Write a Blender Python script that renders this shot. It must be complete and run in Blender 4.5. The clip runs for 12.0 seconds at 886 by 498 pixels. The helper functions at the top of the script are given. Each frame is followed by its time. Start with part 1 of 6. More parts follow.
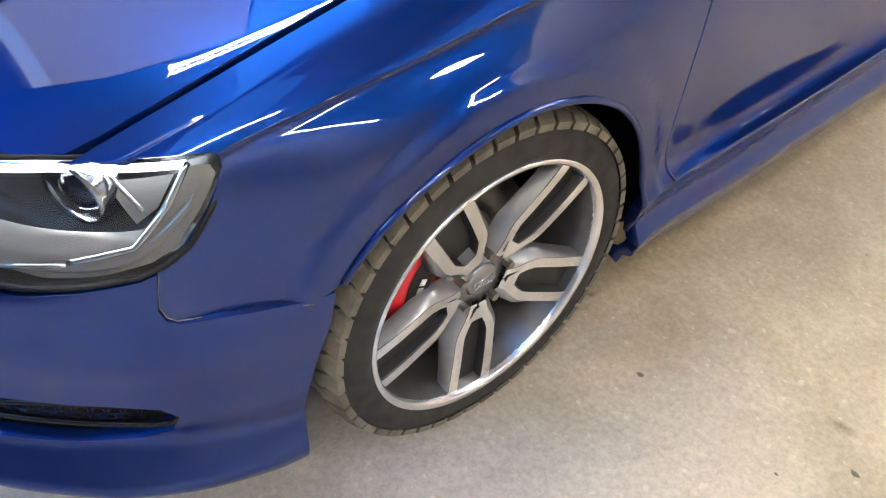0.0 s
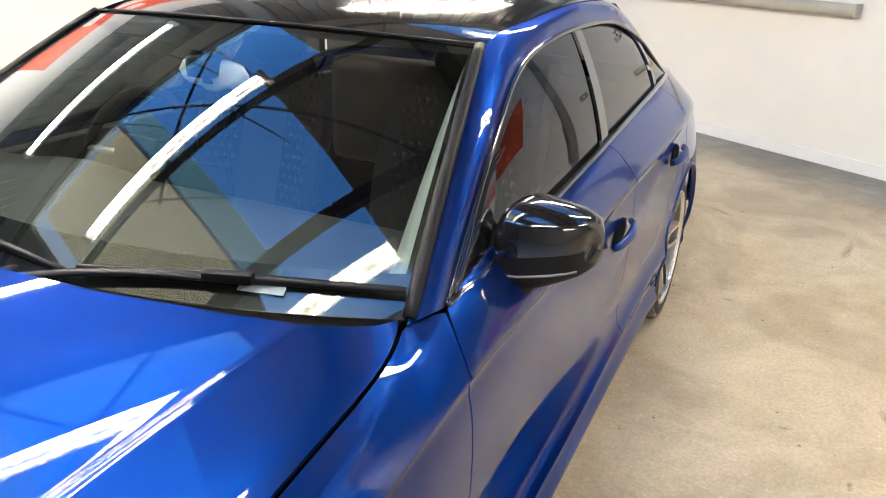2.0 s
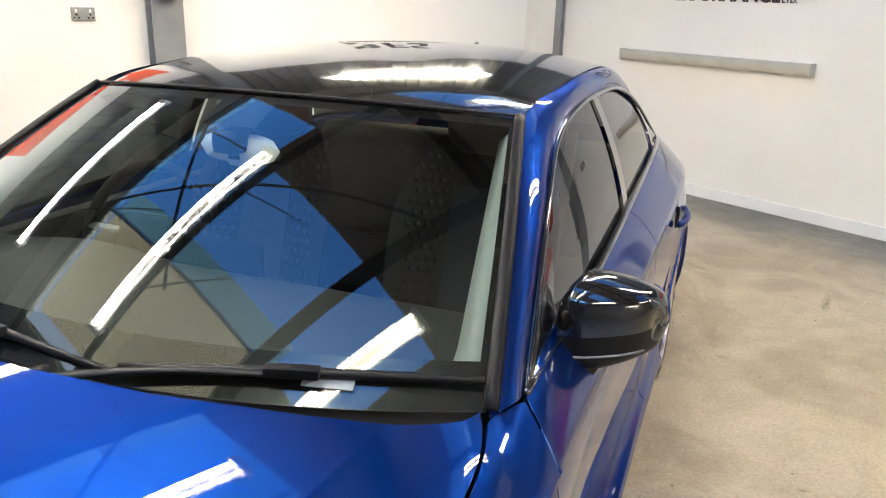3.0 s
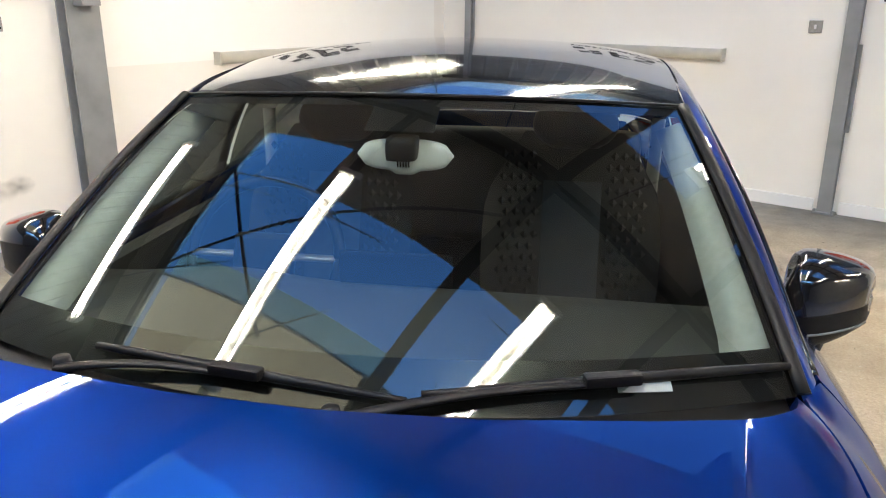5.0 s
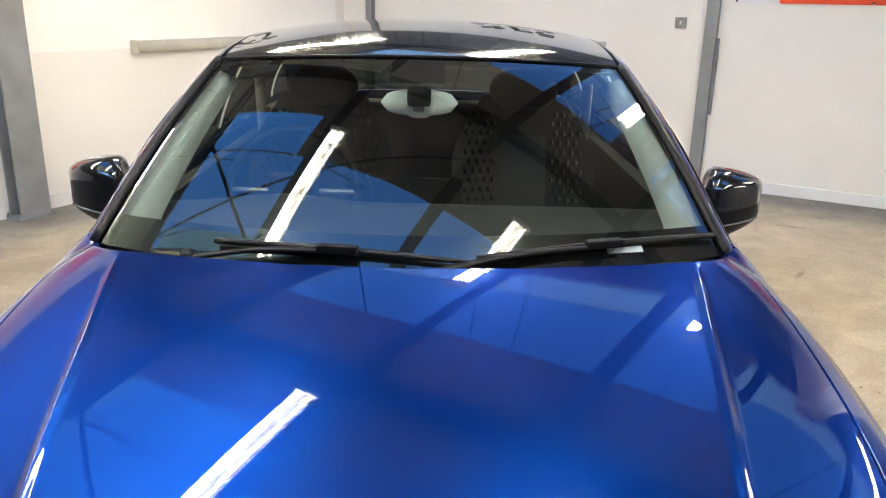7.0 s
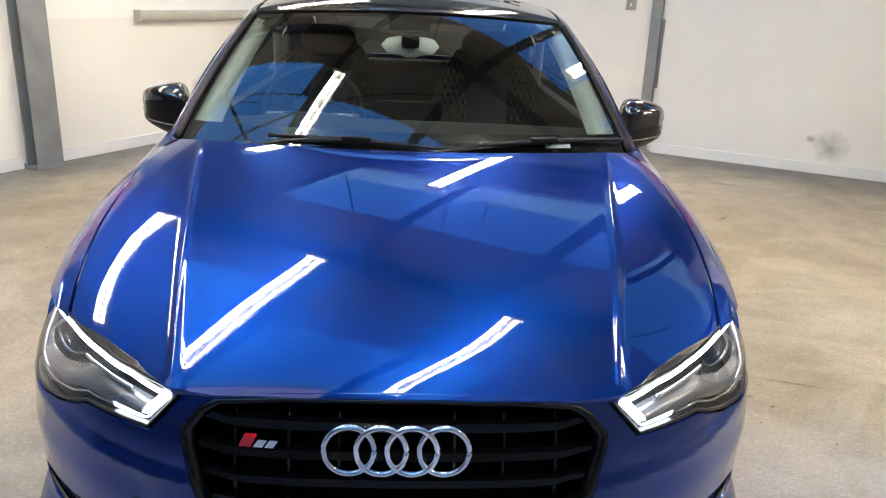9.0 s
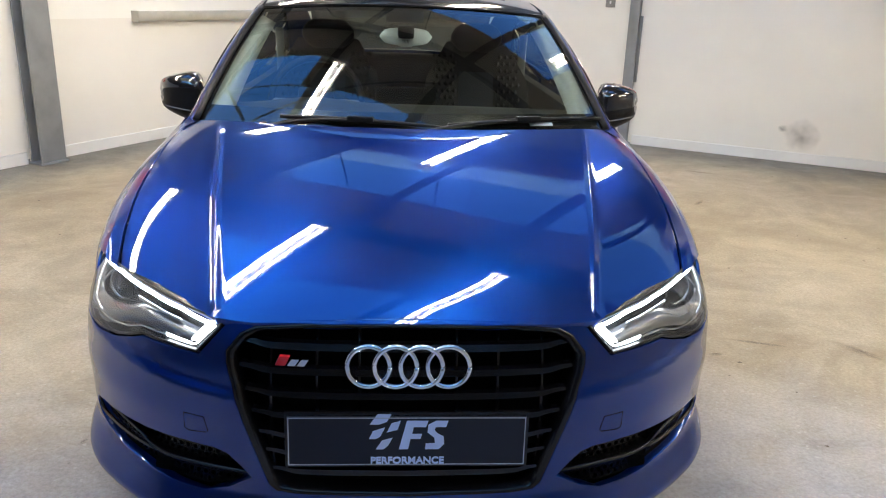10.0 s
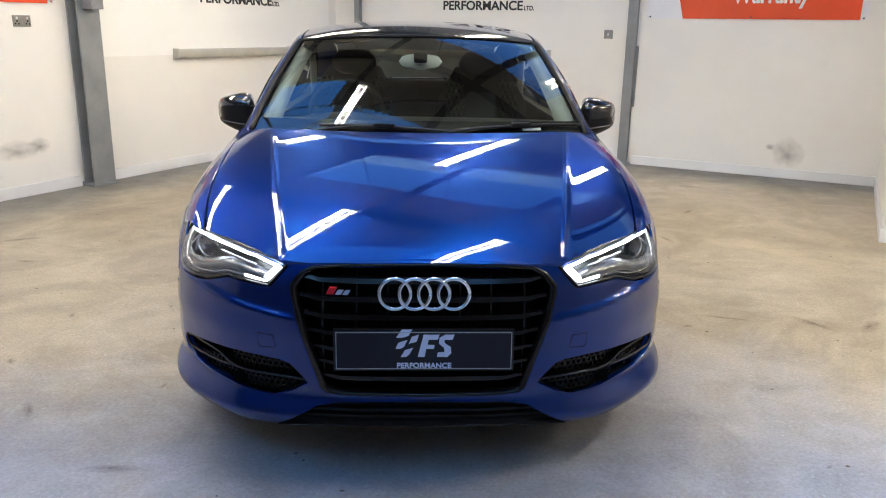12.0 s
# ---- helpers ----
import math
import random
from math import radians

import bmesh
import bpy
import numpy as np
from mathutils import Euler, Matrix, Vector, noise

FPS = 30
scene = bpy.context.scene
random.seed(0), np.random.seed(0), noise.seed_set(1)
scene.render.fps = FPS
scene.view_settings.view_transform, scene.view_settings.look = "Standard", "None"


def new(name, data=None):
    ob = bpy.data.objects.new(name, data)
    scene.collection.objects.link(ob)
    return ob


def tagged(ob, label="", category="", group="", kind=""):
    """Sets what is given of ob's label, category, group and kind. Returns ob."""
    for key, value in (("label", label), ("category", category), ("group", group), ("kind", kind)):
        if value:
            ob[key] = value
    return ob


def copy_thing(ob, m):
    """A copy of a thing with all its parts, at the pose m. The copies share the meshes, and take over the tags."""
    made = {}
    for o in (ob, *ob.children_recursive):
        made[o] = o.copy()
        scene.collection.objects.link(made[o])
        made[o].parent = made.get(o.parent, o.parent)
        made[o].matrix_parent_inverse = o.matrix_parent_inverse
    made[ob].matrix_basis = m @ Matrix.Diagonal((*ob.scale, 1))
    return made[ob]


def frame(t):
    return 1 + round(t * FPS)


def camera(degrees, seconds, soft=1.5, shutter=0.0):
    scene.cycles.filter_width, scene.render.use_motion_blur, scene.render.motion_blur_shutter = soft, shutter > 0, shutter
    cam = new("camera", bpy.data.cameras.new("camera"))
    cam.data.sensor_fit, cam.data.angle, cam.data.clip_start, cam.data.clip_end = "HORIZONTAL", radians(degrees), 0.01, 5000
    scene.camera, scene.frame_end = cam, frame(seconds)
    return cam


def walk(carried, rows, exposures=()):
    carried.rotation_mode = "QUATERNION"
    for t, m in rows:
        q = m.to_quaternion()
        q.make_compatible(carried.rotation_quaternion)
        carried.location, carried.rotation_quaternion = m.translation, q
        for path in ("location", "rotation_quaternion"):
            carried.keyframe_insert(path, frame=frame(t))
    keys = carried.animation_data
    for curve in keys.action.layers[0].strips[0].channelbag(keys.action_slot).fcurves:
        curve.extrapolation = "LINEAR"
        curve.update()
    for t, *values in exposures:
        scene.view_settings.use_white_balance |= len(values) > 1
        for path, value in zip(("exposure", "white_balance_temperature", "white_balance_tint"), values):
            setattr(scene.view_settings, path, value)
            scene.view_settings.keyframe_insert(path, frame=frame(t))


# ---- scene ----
import functools

cam = camera(59.55, 12.0, soft=1.1)


def view(x, y, z, yaw, pitch, roll):
    """A camera pose: heading to the left of straight back, upward tilt, lean to the left."""
    return Matrix.Translation((x, y, z)) @ Matrix.Rotation(radians(yaw), 4, "Z") @ Matrix.Rotation(radians(90 + pitch), 4, "X") @ Matrix.Rotation(radians(roll), 4, "Z")


PATH = [
    (0, view(1.4572, -0.6570, 1.2526, 48.134, -43.462, 2.810)),
    (0.5, view(1.4425, -0.6041, 1.3097, 41.757, -38.520, 2.745)),
    (1, view(1.3913, -0.5239, 1.4621, 35.701, -32.509, 2.759)),
    (1.5, view(1.3422, -0.5149, 1.5071, 29.658, -25.933, 2.304)),
    (2, view(1.2693, -0.6217, 1.5564, 24.604, -22.154, 1.824)),
    (2.5, view(1.1959, -0.6782, 1.5737, 22.522, -19.654, 1.644)),
    (3, view(1.0367, -0.6295, 1.5717, 20.449, -18.008, 1.746)),
    (3.2, view(0.9694, -0.6197, 1.5790, 19.639, -17.363, 1.743)),
    (4.8, view(0.4226, -0.7919, 1.5525, 10.311, -17.748, 0.473)),
    (5, view(0.3483, -0.7683, 1.5531, 9.389, -17.946, 0.230)),
    (5.5, view(0.1845, -0.8101, 1.5442, 5.039, -17.946, 0.397)),
    (6, view(0.0430, -0.9357, 1.5411, 0.413, -17.694, 1.400)),
    (6.5, view(0.0480, -1.1014, 1.5183, -0.163, -17.560, 0.800)),
    (7, view(0.0643, -1.3055, 1.5027, -0.353, -17.792, 1.226)),
    (7.2, view(0.0561, -1.3990, 1.4832, -0.588, -17.747, 0.756)),
    (8.8, view(0.0280, -2.0132, 1.4382, -2.628, -18.334, 2.517)),
    (9, view(0.0060, -2.0798, 1.4410, -2.934, -18.602, 2.436)),
    (9.5, view(-0.0437, -2.2357, 1.4235, -3.595, -18.667, 2.485)),
    (10, view(-0.0395, -2.3687, 1.4138, -3.983, -18.404, 2.011)),
    (10.5, view(-0.0289, -2.5514, 1.3982, -4.084, -17.990, 1.493)),
    (11, view(-0.0704, -2.7312, 1.4032, -3.691, -17.345, 1.175)),
    (11.5, view(-0.0704, -2.8652, 1.4016, -3.259, -16.640, 1.047)),
    (12, view(-0.0468, -3.0024, 1.3899, -2.640, -15.866, 1.019)),
]
EXPOSE = [(0, 3.72), (1, 3.60), (1.5, 3.68), (2, 3.52), (5, 3.26), (7, 3.28), (9, 3.20), (12, 3.08)]
walk(cam, PATH, EXPOSE)

# ---- light ----
world = bpy.data.worlds.new("world")
scene.world = world
world.use_nodes = True
wn = world.node_tree
sky = wn.nodes.new("ShaderNodeTexSky")
sky.sky_type, sky.sun_disc, sky.sun_elevation, sky.sun_rotation = "NISHITA", False, radians(35), radians(200)
wn.links.new(sky.outputs[0], wn.nodes["Background"].inputs[0])
wn.nodes["Background"].inputs[1].default_value = 0.10
TUBE_POWER = 14.0
DRL_POWER = 2.5


# ---- materials ----
def material(name, color, rough=0.5, metal=0.0, vary=0.0, scale=8.0, bump=0.0, bump_scale=60.0, coat=0.0, emit=None, power=0.0, tint=None, spec=0.5, detail=6.0):
    """Principled surface with large-scale colour drift, fine grain and relief in object space."""
    m = bpy.data.materials.new(name)
    m.use_nodes = True
    nt = m.node_tree
    b = nt.nodes["Principled BSDF"]
    b.inputs["Base Color"].default_value = (*color, 1)
    b.inputs["Roughness"].default_value = rough
    b.inputs["Metallic"].default_value = metal
    b.inputs["Specular IOR Level"].default_value = spec
    b.inputs["Coat Weight"].default_value = coat
    b.inputs["Coat Roughness"].default_value = 0.012
    b.inputs["Coat IOR"].default_value = 1.5
    if emit:
        b.inputs["Emission Color"].default_value = (*emit, 1)
        b.inputs["Emission Strength"].default_value = power
    co = nt.nodes.new("ShaderNodeTexCoord")
    if vary:
        n1 = nt.nodes.new("ShaderNodeTexNoise")
        n1.inputs["Scale"].default_value, n1.inputs["Detail"].default_value = scale, detail
        nt.links.new(co.outputs["Object"], n1.inputs["Vector"])
        ramp = nt.nodes.new("ShaderNodeValToRGB")
        other = tint or tuple(c * (1 - vary) for c in color)
        ramp.color_ramp.elements[0].position, ramp.color_ramp.elements[1].position = 0.32, 0.68
        ramp.color_ramp.elements[0].color, ramp.color_ramp.elements[1].color = (*other, 1), (*color, 1)
        nt.links.new(n1.outputs["Fac"], ramp.inputs["Fac"])
        nt.links.new(ramp.outputs["Color"], b.inputs["Base Color"])
        mr = nt.nodes.new("ShaderNodeMapRange")
        mr.inputs["To Min"].default_value, mr.inputs["To Max"].default_value = rough * 0.8, min(1, rough * 1.2)
        nt.links.new(n1.outputs["Fac"], mr.inputs["Value"])
        nt.links.new(mr.outputs["Result"], b.inputs["Roughness"])
    if bump:
        n2 = nt.nodes.new("ShaderNodeTexNoise")
        n2.inputs["Scale"].default_value, n2.inputs["Detail"].default_value = bump_scale, 4
        nt.links.new(co.outputs["Object"], n2.inputs["Vector"])
        bp = nt.nodes.new("ShaderNodeBump")
        bp.inputs["Strength"].default_value, bp.inputs["Distance"].default_value = bump, 0.004
        nt.links.new(n2.outputs["Fac"], bp.inputs["Height"])
        nt.links.new(bp.outputs["Normal"], b.inputs["Normal"])
    return m


def glass(name, tint, gain=1.8, mirror_tint=(1, 1, 1)):
    """A thin pane: clear tinted pass-through with a Fresnel-driven mirror gloss."""
    m = bpy.data.materials.new(name)
    m.use_nodes = True
    nt = m.node_tree
    nt.nodes.remove(nt.nodes["Principled BSDF"])
    out = nt.nodes["Material Output"]
    tr, gl, mix, lw = (nt.nodes.new(k) for k in ("ShaderNodeBsdfTransparent", "ShaderNodeBsdfGlossy", "ShaderNodeMixShader", "ShaderNodeLayerWeight"))
    tr.inputs[0].default_value = (*tint, 1)
    gl.inputs[0].default_value = (*mirror_tint, 1)
    gl.inputs["Roughness"].default_value = 0.003
    lw.inputs["Blend"].default_value = 0.5
    power, mul = (nt.nodes.new("ShaderNodeMath") for _ in range(2))
    power.operation, power.inputs[1].default_value = "POWER", 5.0
    mul.operation, mul.use_clamp = "MULTIPLY_ADD", True
    mul.inputs[1].default_value, mul.inputs[2].default_value = 0.95 * gain, 0.046 * gain
    nt.links.new(lw.outputs["Facing"], power.inputs[0])
    nt.links.new(power.outputs[0], mul.inputs[0])
    nt.links.new(mul.outputs[0], mix.inputs[0])
    nt.links.new(tr.outputs[0], mix.inputs[1])
    nt.links.new(gl.outputs[0], mix.inputs[2])
    nt.links.new(mix.outputs[0], out.inputs[0])
    return m


PAINT = material("blue_metallic_paint", (0.0007, 0.0230, 0.172), rough=0.36, metal=0.86, spec=0.1, coat=1.0, vary=0.12, scale=900, detail=1)
PAINT.node_tree.nodes["Principled BSDF"].inputs["Coat IOR"].default_value = 1.6
PAINT.node_tree.nodes["Principled BSDF"].inputs["Specular Tint"].default_value = (0.35, 0.52, 1.0, 1)
GLOSS_BLACK = material("gloss_black_paint", (0.006, 0.006, 0.007), rough=0.12, coat=1.0)
TRIM_BLACK = material("black_plastic_trim", (0.006, 0.006, 0.007), spec=0.22, rough=0.42, vary=0.3, scale=120, bump=0.15, bump_scale=900)
RUBBER = material("tyre_rubber", (0.016, 0.015, 0.014), rough=0.75, vary=0.4, scale=30, tint=(0.026, 0.024, 0.021), bump=0.2, bump_scale=300)
TREAD = material("dusty_tread_rubber", (0.19, 0.17, 0.13), rough=0.85, vary=0.5, scale=22, tint=(0.085, 0.077, 0.06), bump=0.4, bump_scale=200)
# near-black for dark parts, and for flat sheets standing for deep shade
DARK = material("dark_parts_and_shade", (0.002, 0.002, 0.002), rough=0.8, spec=0.05)
CHROME = material("bright_chrome", (0.85, 0.86, 0.88), rough=0.06, metal=1.0)
ALLOY = material("machined_alloy", (0.86, 0.86, 0.87), rough=0.24, metal=1.0, vary=0.12, scale=40)
# grey alloy darkened: shade of the spoke recesses put into the colour
ALLOY_DARK = material("shaded_grey_alloy", (0.035, 0.035, 0.036), rough=0.4, metal=0.5, vary=0.2, scale=40)
ALLOY_MID = material("satin_grey_alloy", (0.15, 0.15, 0.152), rough=0.3, metal=0.75, vary=0.2, scale=30)
ALLOY_GREY = material("grey_alloy_paint", (0.34, 0.34, 0.345), rough=0.32, metal=0.8, coat=0.5, vary=0.15, scale=40)
STEEL = material("brake_steel", (0.36, 0.34, 0.31), rough=0.35, metal=1.0, vary=0.3, scale=60)
RED = material("red_caliper_paint", (0.72, 0.012, 0.022), rough=0.3, coat=0.6)
WALL_PAINT = material("white_wall_paint", (0.85, 0.81, 0.75), rough=0.6, vary=0.06, scale=1.3, bump=0.08, bump_scale=180)
STEEL_GREY = material("grey_steel_paint", (0.26, 0.265, 0.27), rough=0.45, vary=0.25, scale=5, bump=0.1, bump_scale=40)

# ---- mesh helpers ----
def link_mesh(name, verts, faces, mat, parent=None, label="", smooth=True, normals=None):
    me = bpy.data.meshes.new(name)
    me.from_pydata([tuple(v) for v in verts], [], faces)
    if smooth:
        me.shade_smooth()
    else:
        me.shade_flat()
    if normals is not None:
        me.normals_split_custom_set_from_vertices([tuple(n) for n in normals])
    me.materials.append(mat)
    ob = new(name, me)
    if parent is not None:
        ob.parent = parent
    if label:
        ob["label"] = label
    return ob


def part(name, bm, mat, parent=None, label="", smooth=False):
    me = bpy.data.meshes.new(name)
    bm.to_mesh(me)
    bm.free()
    if smooth:
        me.shade_smooth()
    me.materials.append(mat)
    ob = new(name, me)
    if parent is not None:
        ob.parent = parent
    if label:
        ob["label"] = label
    return ob


def box(bm, x0, x1, y0, y1, z0, z1, bevel=0.0, m=None):
    r = bmesh.ops.create_cube(bm, size=1, matrix=Matrix.LocRotScale(((x0 + x1) / 2, (y0 + y1) / 2, (z0 + z1) / 2), None, (abs(x1 - x0), abs(y1 - y0), abs(z1 - z0))))
    vs = r["verts"]
    if bevel:
        es = {e for v in vs for e in v.link_edges}
        rr = bmesh.ops.bevel(bm, geom=list(es), offset=bevel, segments=2, affect="EDGES", profile=0.7)
        vs = list({v for f in rr["faces"] for v in f.verts} | {v for v in vs if v.is_valid})
    if m is not None:
        bmesh.ops.transform(bm, matrix=m, verts=vs)
    return vs


def boxed(name, x0, x1, y0, y1, z0, z1, mat, parent=None, bevel=0.0, label="", m=None):
    bm = bmesh.new()
    box(bm, x0, x1, y0, y1, z0, z1, bevel, m)
    return part(name, bm, mat, parent, label)


def spline(knots, v):
    """Smooth curve through rows (v, values...)."""
    n, i = len(knots), 0
    while i < n - 2 and v > knots[i + 1][0]:
        i += 1
    a, b = knots[i], knots[i + 1]
    h = b[0] - a[0]
    t = (v - a[0]) / h
    out = []
    for k in range(1, len(a)):
        d = (b[k] - a[k]) / h
        da = d if i == 0 else (b[k] - knots[i - 1][k]) / (b[0] - knots[i - 1][0])
        db = d if i + 2 >= n else (knots[i + 2][k] - a[k]) / (knots[i + 2][0] - a[0])
        if t < 0:
            out.append(a[k] + da * h * t)
        elif t > 1:
            out.append(b[k] + db * h * (t - 1))
        else:
            t2, t3 = t * t, t * t * t
            out.append(a[k] * (2 * t3 - 3 * t2 + 1) + da * h * (t3 - 2 * t2 + t) + b[k] * (3 * t2 - 2 * t3) + db * h * (t3 - t2))
    return out


def curve_points(knots, n):
    """n+1 points along a smooth 3D line through the knots, evenly by knot number."""
    rows = [(i, *k) for i, k in enumerate(knots)]
    return [Vector(spline(rows, (len(knots) - 1) * i / n)) for i in range(n + 1)]


def dense(poly, step):
    """Closed 2D outline with points at most step apart."""
    out = []
    for (x0, y0), (x1, y1) in zip(poly, poly[1:] + poly[:1]):
        n = max(1, int(math.ceil(math.hypot(x1 - x0, y1 - y0) / step)))
        out += [(x0 + (x1 - x0) * i / n, y0 + (y1 - y0) * i / n) for i in range(n)]
    return out


def rounded(poly, r, seg=4):
    """Closed 2D outline with its corners rounded."""
    out = []
    n = len(poly)
    for i in range(n):
        p, a, b = Vector(poly[i]), Vector(poly[i - 1]), Vector(poly[(i + 1) % n])
        da, db = (a - p), (b - p)
        ra = min(r, da.length * 0.45)
        rb = min(r, db.length * 0.45)
        s, e = p + da.normalized() * ra, p + db.normalized() * rb
        for k in range(seg + 1):
            t = k / seg
            out.append(tuple(s * (1 - t) ** 2 + p * 2 * t * (1 - t) + e * t * t))
    return out


def inside(poly, pts):
    """Which of the points lie in the closed outline."""
    pts = np.asarray(pts)
    res = np.zeros(len(pts), bool)
    px, py = pts[:, 0], pts[:, 1]
    for (x0, y0), (x1, y1) in zip(poly, poly[1:] + poly[:1]):
        if y0 == y1:
            continue
        hit = ((y0 > py) != (y1 > py)) & (px < (x1 - x0) * (py - y0) / (y1 - y0) + x0)
        res ^= hit
    return res


from mathutils.geometry import delaunay_2d_cdt


def skin(name, outline, surf, rows, cols, mat, parent=None, holes=(), flange=0.014, mirror=False, scale=(1, 1), label="", lift=0.0, edge=0.02, flip=False):
    """A panel: the part of a curved surface inside a 2D outline, less the holes, its rims turned inwards. rows, cols: grid lines of the two
    parameters; scale: metres for one unit of each."""
    sx, sy = scale
    loops = [[(a * sx, b * sy) for a, b in lp] for lp in [outline, *holes]]
    loops = [dense(lp, edge) for lp in loops]
    grid = np.array([(a * sx, b * sy) for a in rows for b in cols])
    ok = inside(loops[0], grid)
    for h in loops[1:]:
        ok &= ~inside(h, grid)
    grid = grid[ok]
    rim = np.array([p for lp in loops for p in lp])
    if len(grid):
        keep = np.array([((rim - g) ** 2).sum(1).min() > (edge * 0.35) ** 2 for g in grid])
        grid = grid[keep]
    pts = [Vector(p) for p in rim] + [Vector(p) for p in grid]
    edges, k = [], 0
    for lp in loops:
        edges += [(k + i, k + (i + 1) % len(lp)) for i in range(len(lp))]
        k += len(lp)
    vs, _, tris, *_ = delaunay_2d_cdt(pts, edges, [], 0, 1e-6)
    mid = np.array([[sum(vs[i].x for i in t) / 3, sum(vs[i].y for i in t) / 3] for t in tris])
    ok = inside(loops[0], mid)
    for h in loops[1:]:
        ok &= ~inside(h, mid)
    tris = [t for t, o in zip(tris, ok) if o]
    P, N = [], []
    h = 0.002
    for v in vs:
        a, b = v.x / sx, v.y / sy
        p = Vector(surf(a, b))
        n = (Vector(surf(a + h / sx, b)) - Vector(surf(a - h / sx, b))).cross(Vector(surf(a, b + h / sy)) - Vector(surf(a, b - h / sy)))
        n = n.normalized() * (-1 if flip else 1)
        P.append(p + n * lift)
        N.append(n)
    F = []
    for t in tris:
        a, b, c = (P[i] for i in t)
        g = (b - a).cross(c - a)
        F.append(tuple(t) if g.dot(N[t[0]]) > 0 else tuple(reversed(t)))
    if flange:
        count = {}
        for f in F:
            for i in range(3):
                e = (f[i], f[(i + 1) % 3])
                count[e] = 1
        for (i, j) in list(count):
            if (j, i) not in count:
                q = len(P)
                side = (P[j] - P[i]).cross(N[i]).normalized()
                P += [P[i], P[j], P[j] - N[j] * flange, P[i] - N[i] * flange]
                N += [(side + N[i] * 0.6).normalized(), (side + N[j] * 0.6).normalized(), side, side]
                F.append((q + 1, q, q + 3, q + 2))
    obs = [link_mesh(name, P, F, mat, parent, label, normals=N)]
    if mirror:
        PM, NM = [Vector((-p.x, p.y, p.z)) for p in P], [Vector((-n.x, n.y, n.z)) for n in N]
        obs.append(link_mesh(name, PM, [tuple(reversed(f)) for f in F], mat, parent, label, normals=NM))
    return obs


def loft(name, rings, mat, parent=None, label="", closed=False, caps=False, smooth=True):
    """Quads between rows of points."""
    n = len(rings[0])
    V = [p for r in rings for p in r]
    F = []
    for i in range(len(rings) - 1):
        for j in range(n if closed else n - 1):
            a, b = i * n + j, i * n + (j + 1) % n
            F.append((a, b, b + n, a + n))
    if caps:
        F.append(tuple(reversed(range(n))))
        F.append(tuple(range(len(V) - n, len(V))))
    ob = link_mesh(name, V, F, mat, parent, label, smooth)
    return ob


def mirrored(ob, name=None):
    """The same mesh on the other side of the car, as an object of its own."""
    bm = bmesh.new()
    bm.from_mesh(ob.data)
    bmesh.ops.transform(bm, matrix=Matrix.Diagonal((-1, 1, 1, 1)), verts=bm.verts)
    bmesh.ops.reverse_faces(bm, faces=bm.faces)
    me = bpy.data.meshes.new(ob.name)
    smooth = ob.data.polygons[0].use_smooth
    bm.to_mesh(me)
    bm.free()
    me.materials.append(ob.data.materials[0])
    o = new(name or ob.name.split(".")[0], me)
    o.parent = ob.parent
    if "label" in ob:
        o["label"] = ob["label"]
    return o


def sweep(name, pts, r, mat, parent=None, label="", flat=1.0, n=8):
    """A round or flattened bar along points, tapered by r if it is a list."""
    rings = []
    for i, p in enumerate(pts):
        d = (pts[min(i + 1, len(pts) - 1)] - pts[max(i - 1, 0)]).normalized()
        u = d.cross(Vector((0, 0, 1)))
        u = u.normalized() if u.length > 1e-3 else Vector((1, 0, 0))
        w = u.cross(d).normalized()
        q = r[i] if isinstance(r, (list, tuple)) else r
        rings.append([p + u * (math.cos(2 * math.pi * k / n) * q) + w * (math.sin(2 * math.pi * k / n) * q * flat) for k in range(n)])
    return loft(name, rings, mat, parent, label, closed=True, caps=True)


def lathe(name, prof, mat, parent=None, label="", n=48, m=None):
    """Turned about the x axis: rows of (x, radius)."""
    rings = [[Vector((x, r * math.cos(2 * math.pi * k / n), r * math.sin(2 * math.pi * k / n))) for k in range(n)] for x, r in prof]
    if m is not None:
        rings = [[m @ p for p in ring] for ring in rings]
    return loft(name, rings, mat, parent, label, closed=True)


def lettering(name, text, size, mat, m, parent=None, label="", depth=0.002, align="CENTER", squeeze=1.0):
    """Built-in font letters as a mesh, in the plane of m (x along the line, y up)."""
    cu = bpy.data.curves.new(name, "FONT")
    cu.body, cu.size, cu.extrude, cu.align_x = text, size, depth, align
    tmp = bpy.data.objects.new(name, cu)
    me = bpy.data.meshes.new_from_object(tmp)
    bpy.data.objects.remove(tmp)
    me.transform(m @ Matrix.Diagonal((squeeze, 1, 1, 1)))
    me.materials.clear()
    me.materials.append(mat)
    ob = new(name, me)
    if parent is not None:
        ob.parent = parent
    if label:
        ob["label"] = label
    return ob


def thing(name, label, category, group="", kind=""):
    return tagged(new(name), label, category, group, kind)

ROOM_TURN, CORNER = 29.9, (-0.985, 7.29)
# ---- the room: a square corner behind the car; local x along the gable wall, local y out of it ----
ROOM = Matrix.Translation((CORNER[0], CORNER[1], 0)) @ Matrix.Rotation(radians(-ROOM_TURN), 4, "Z")


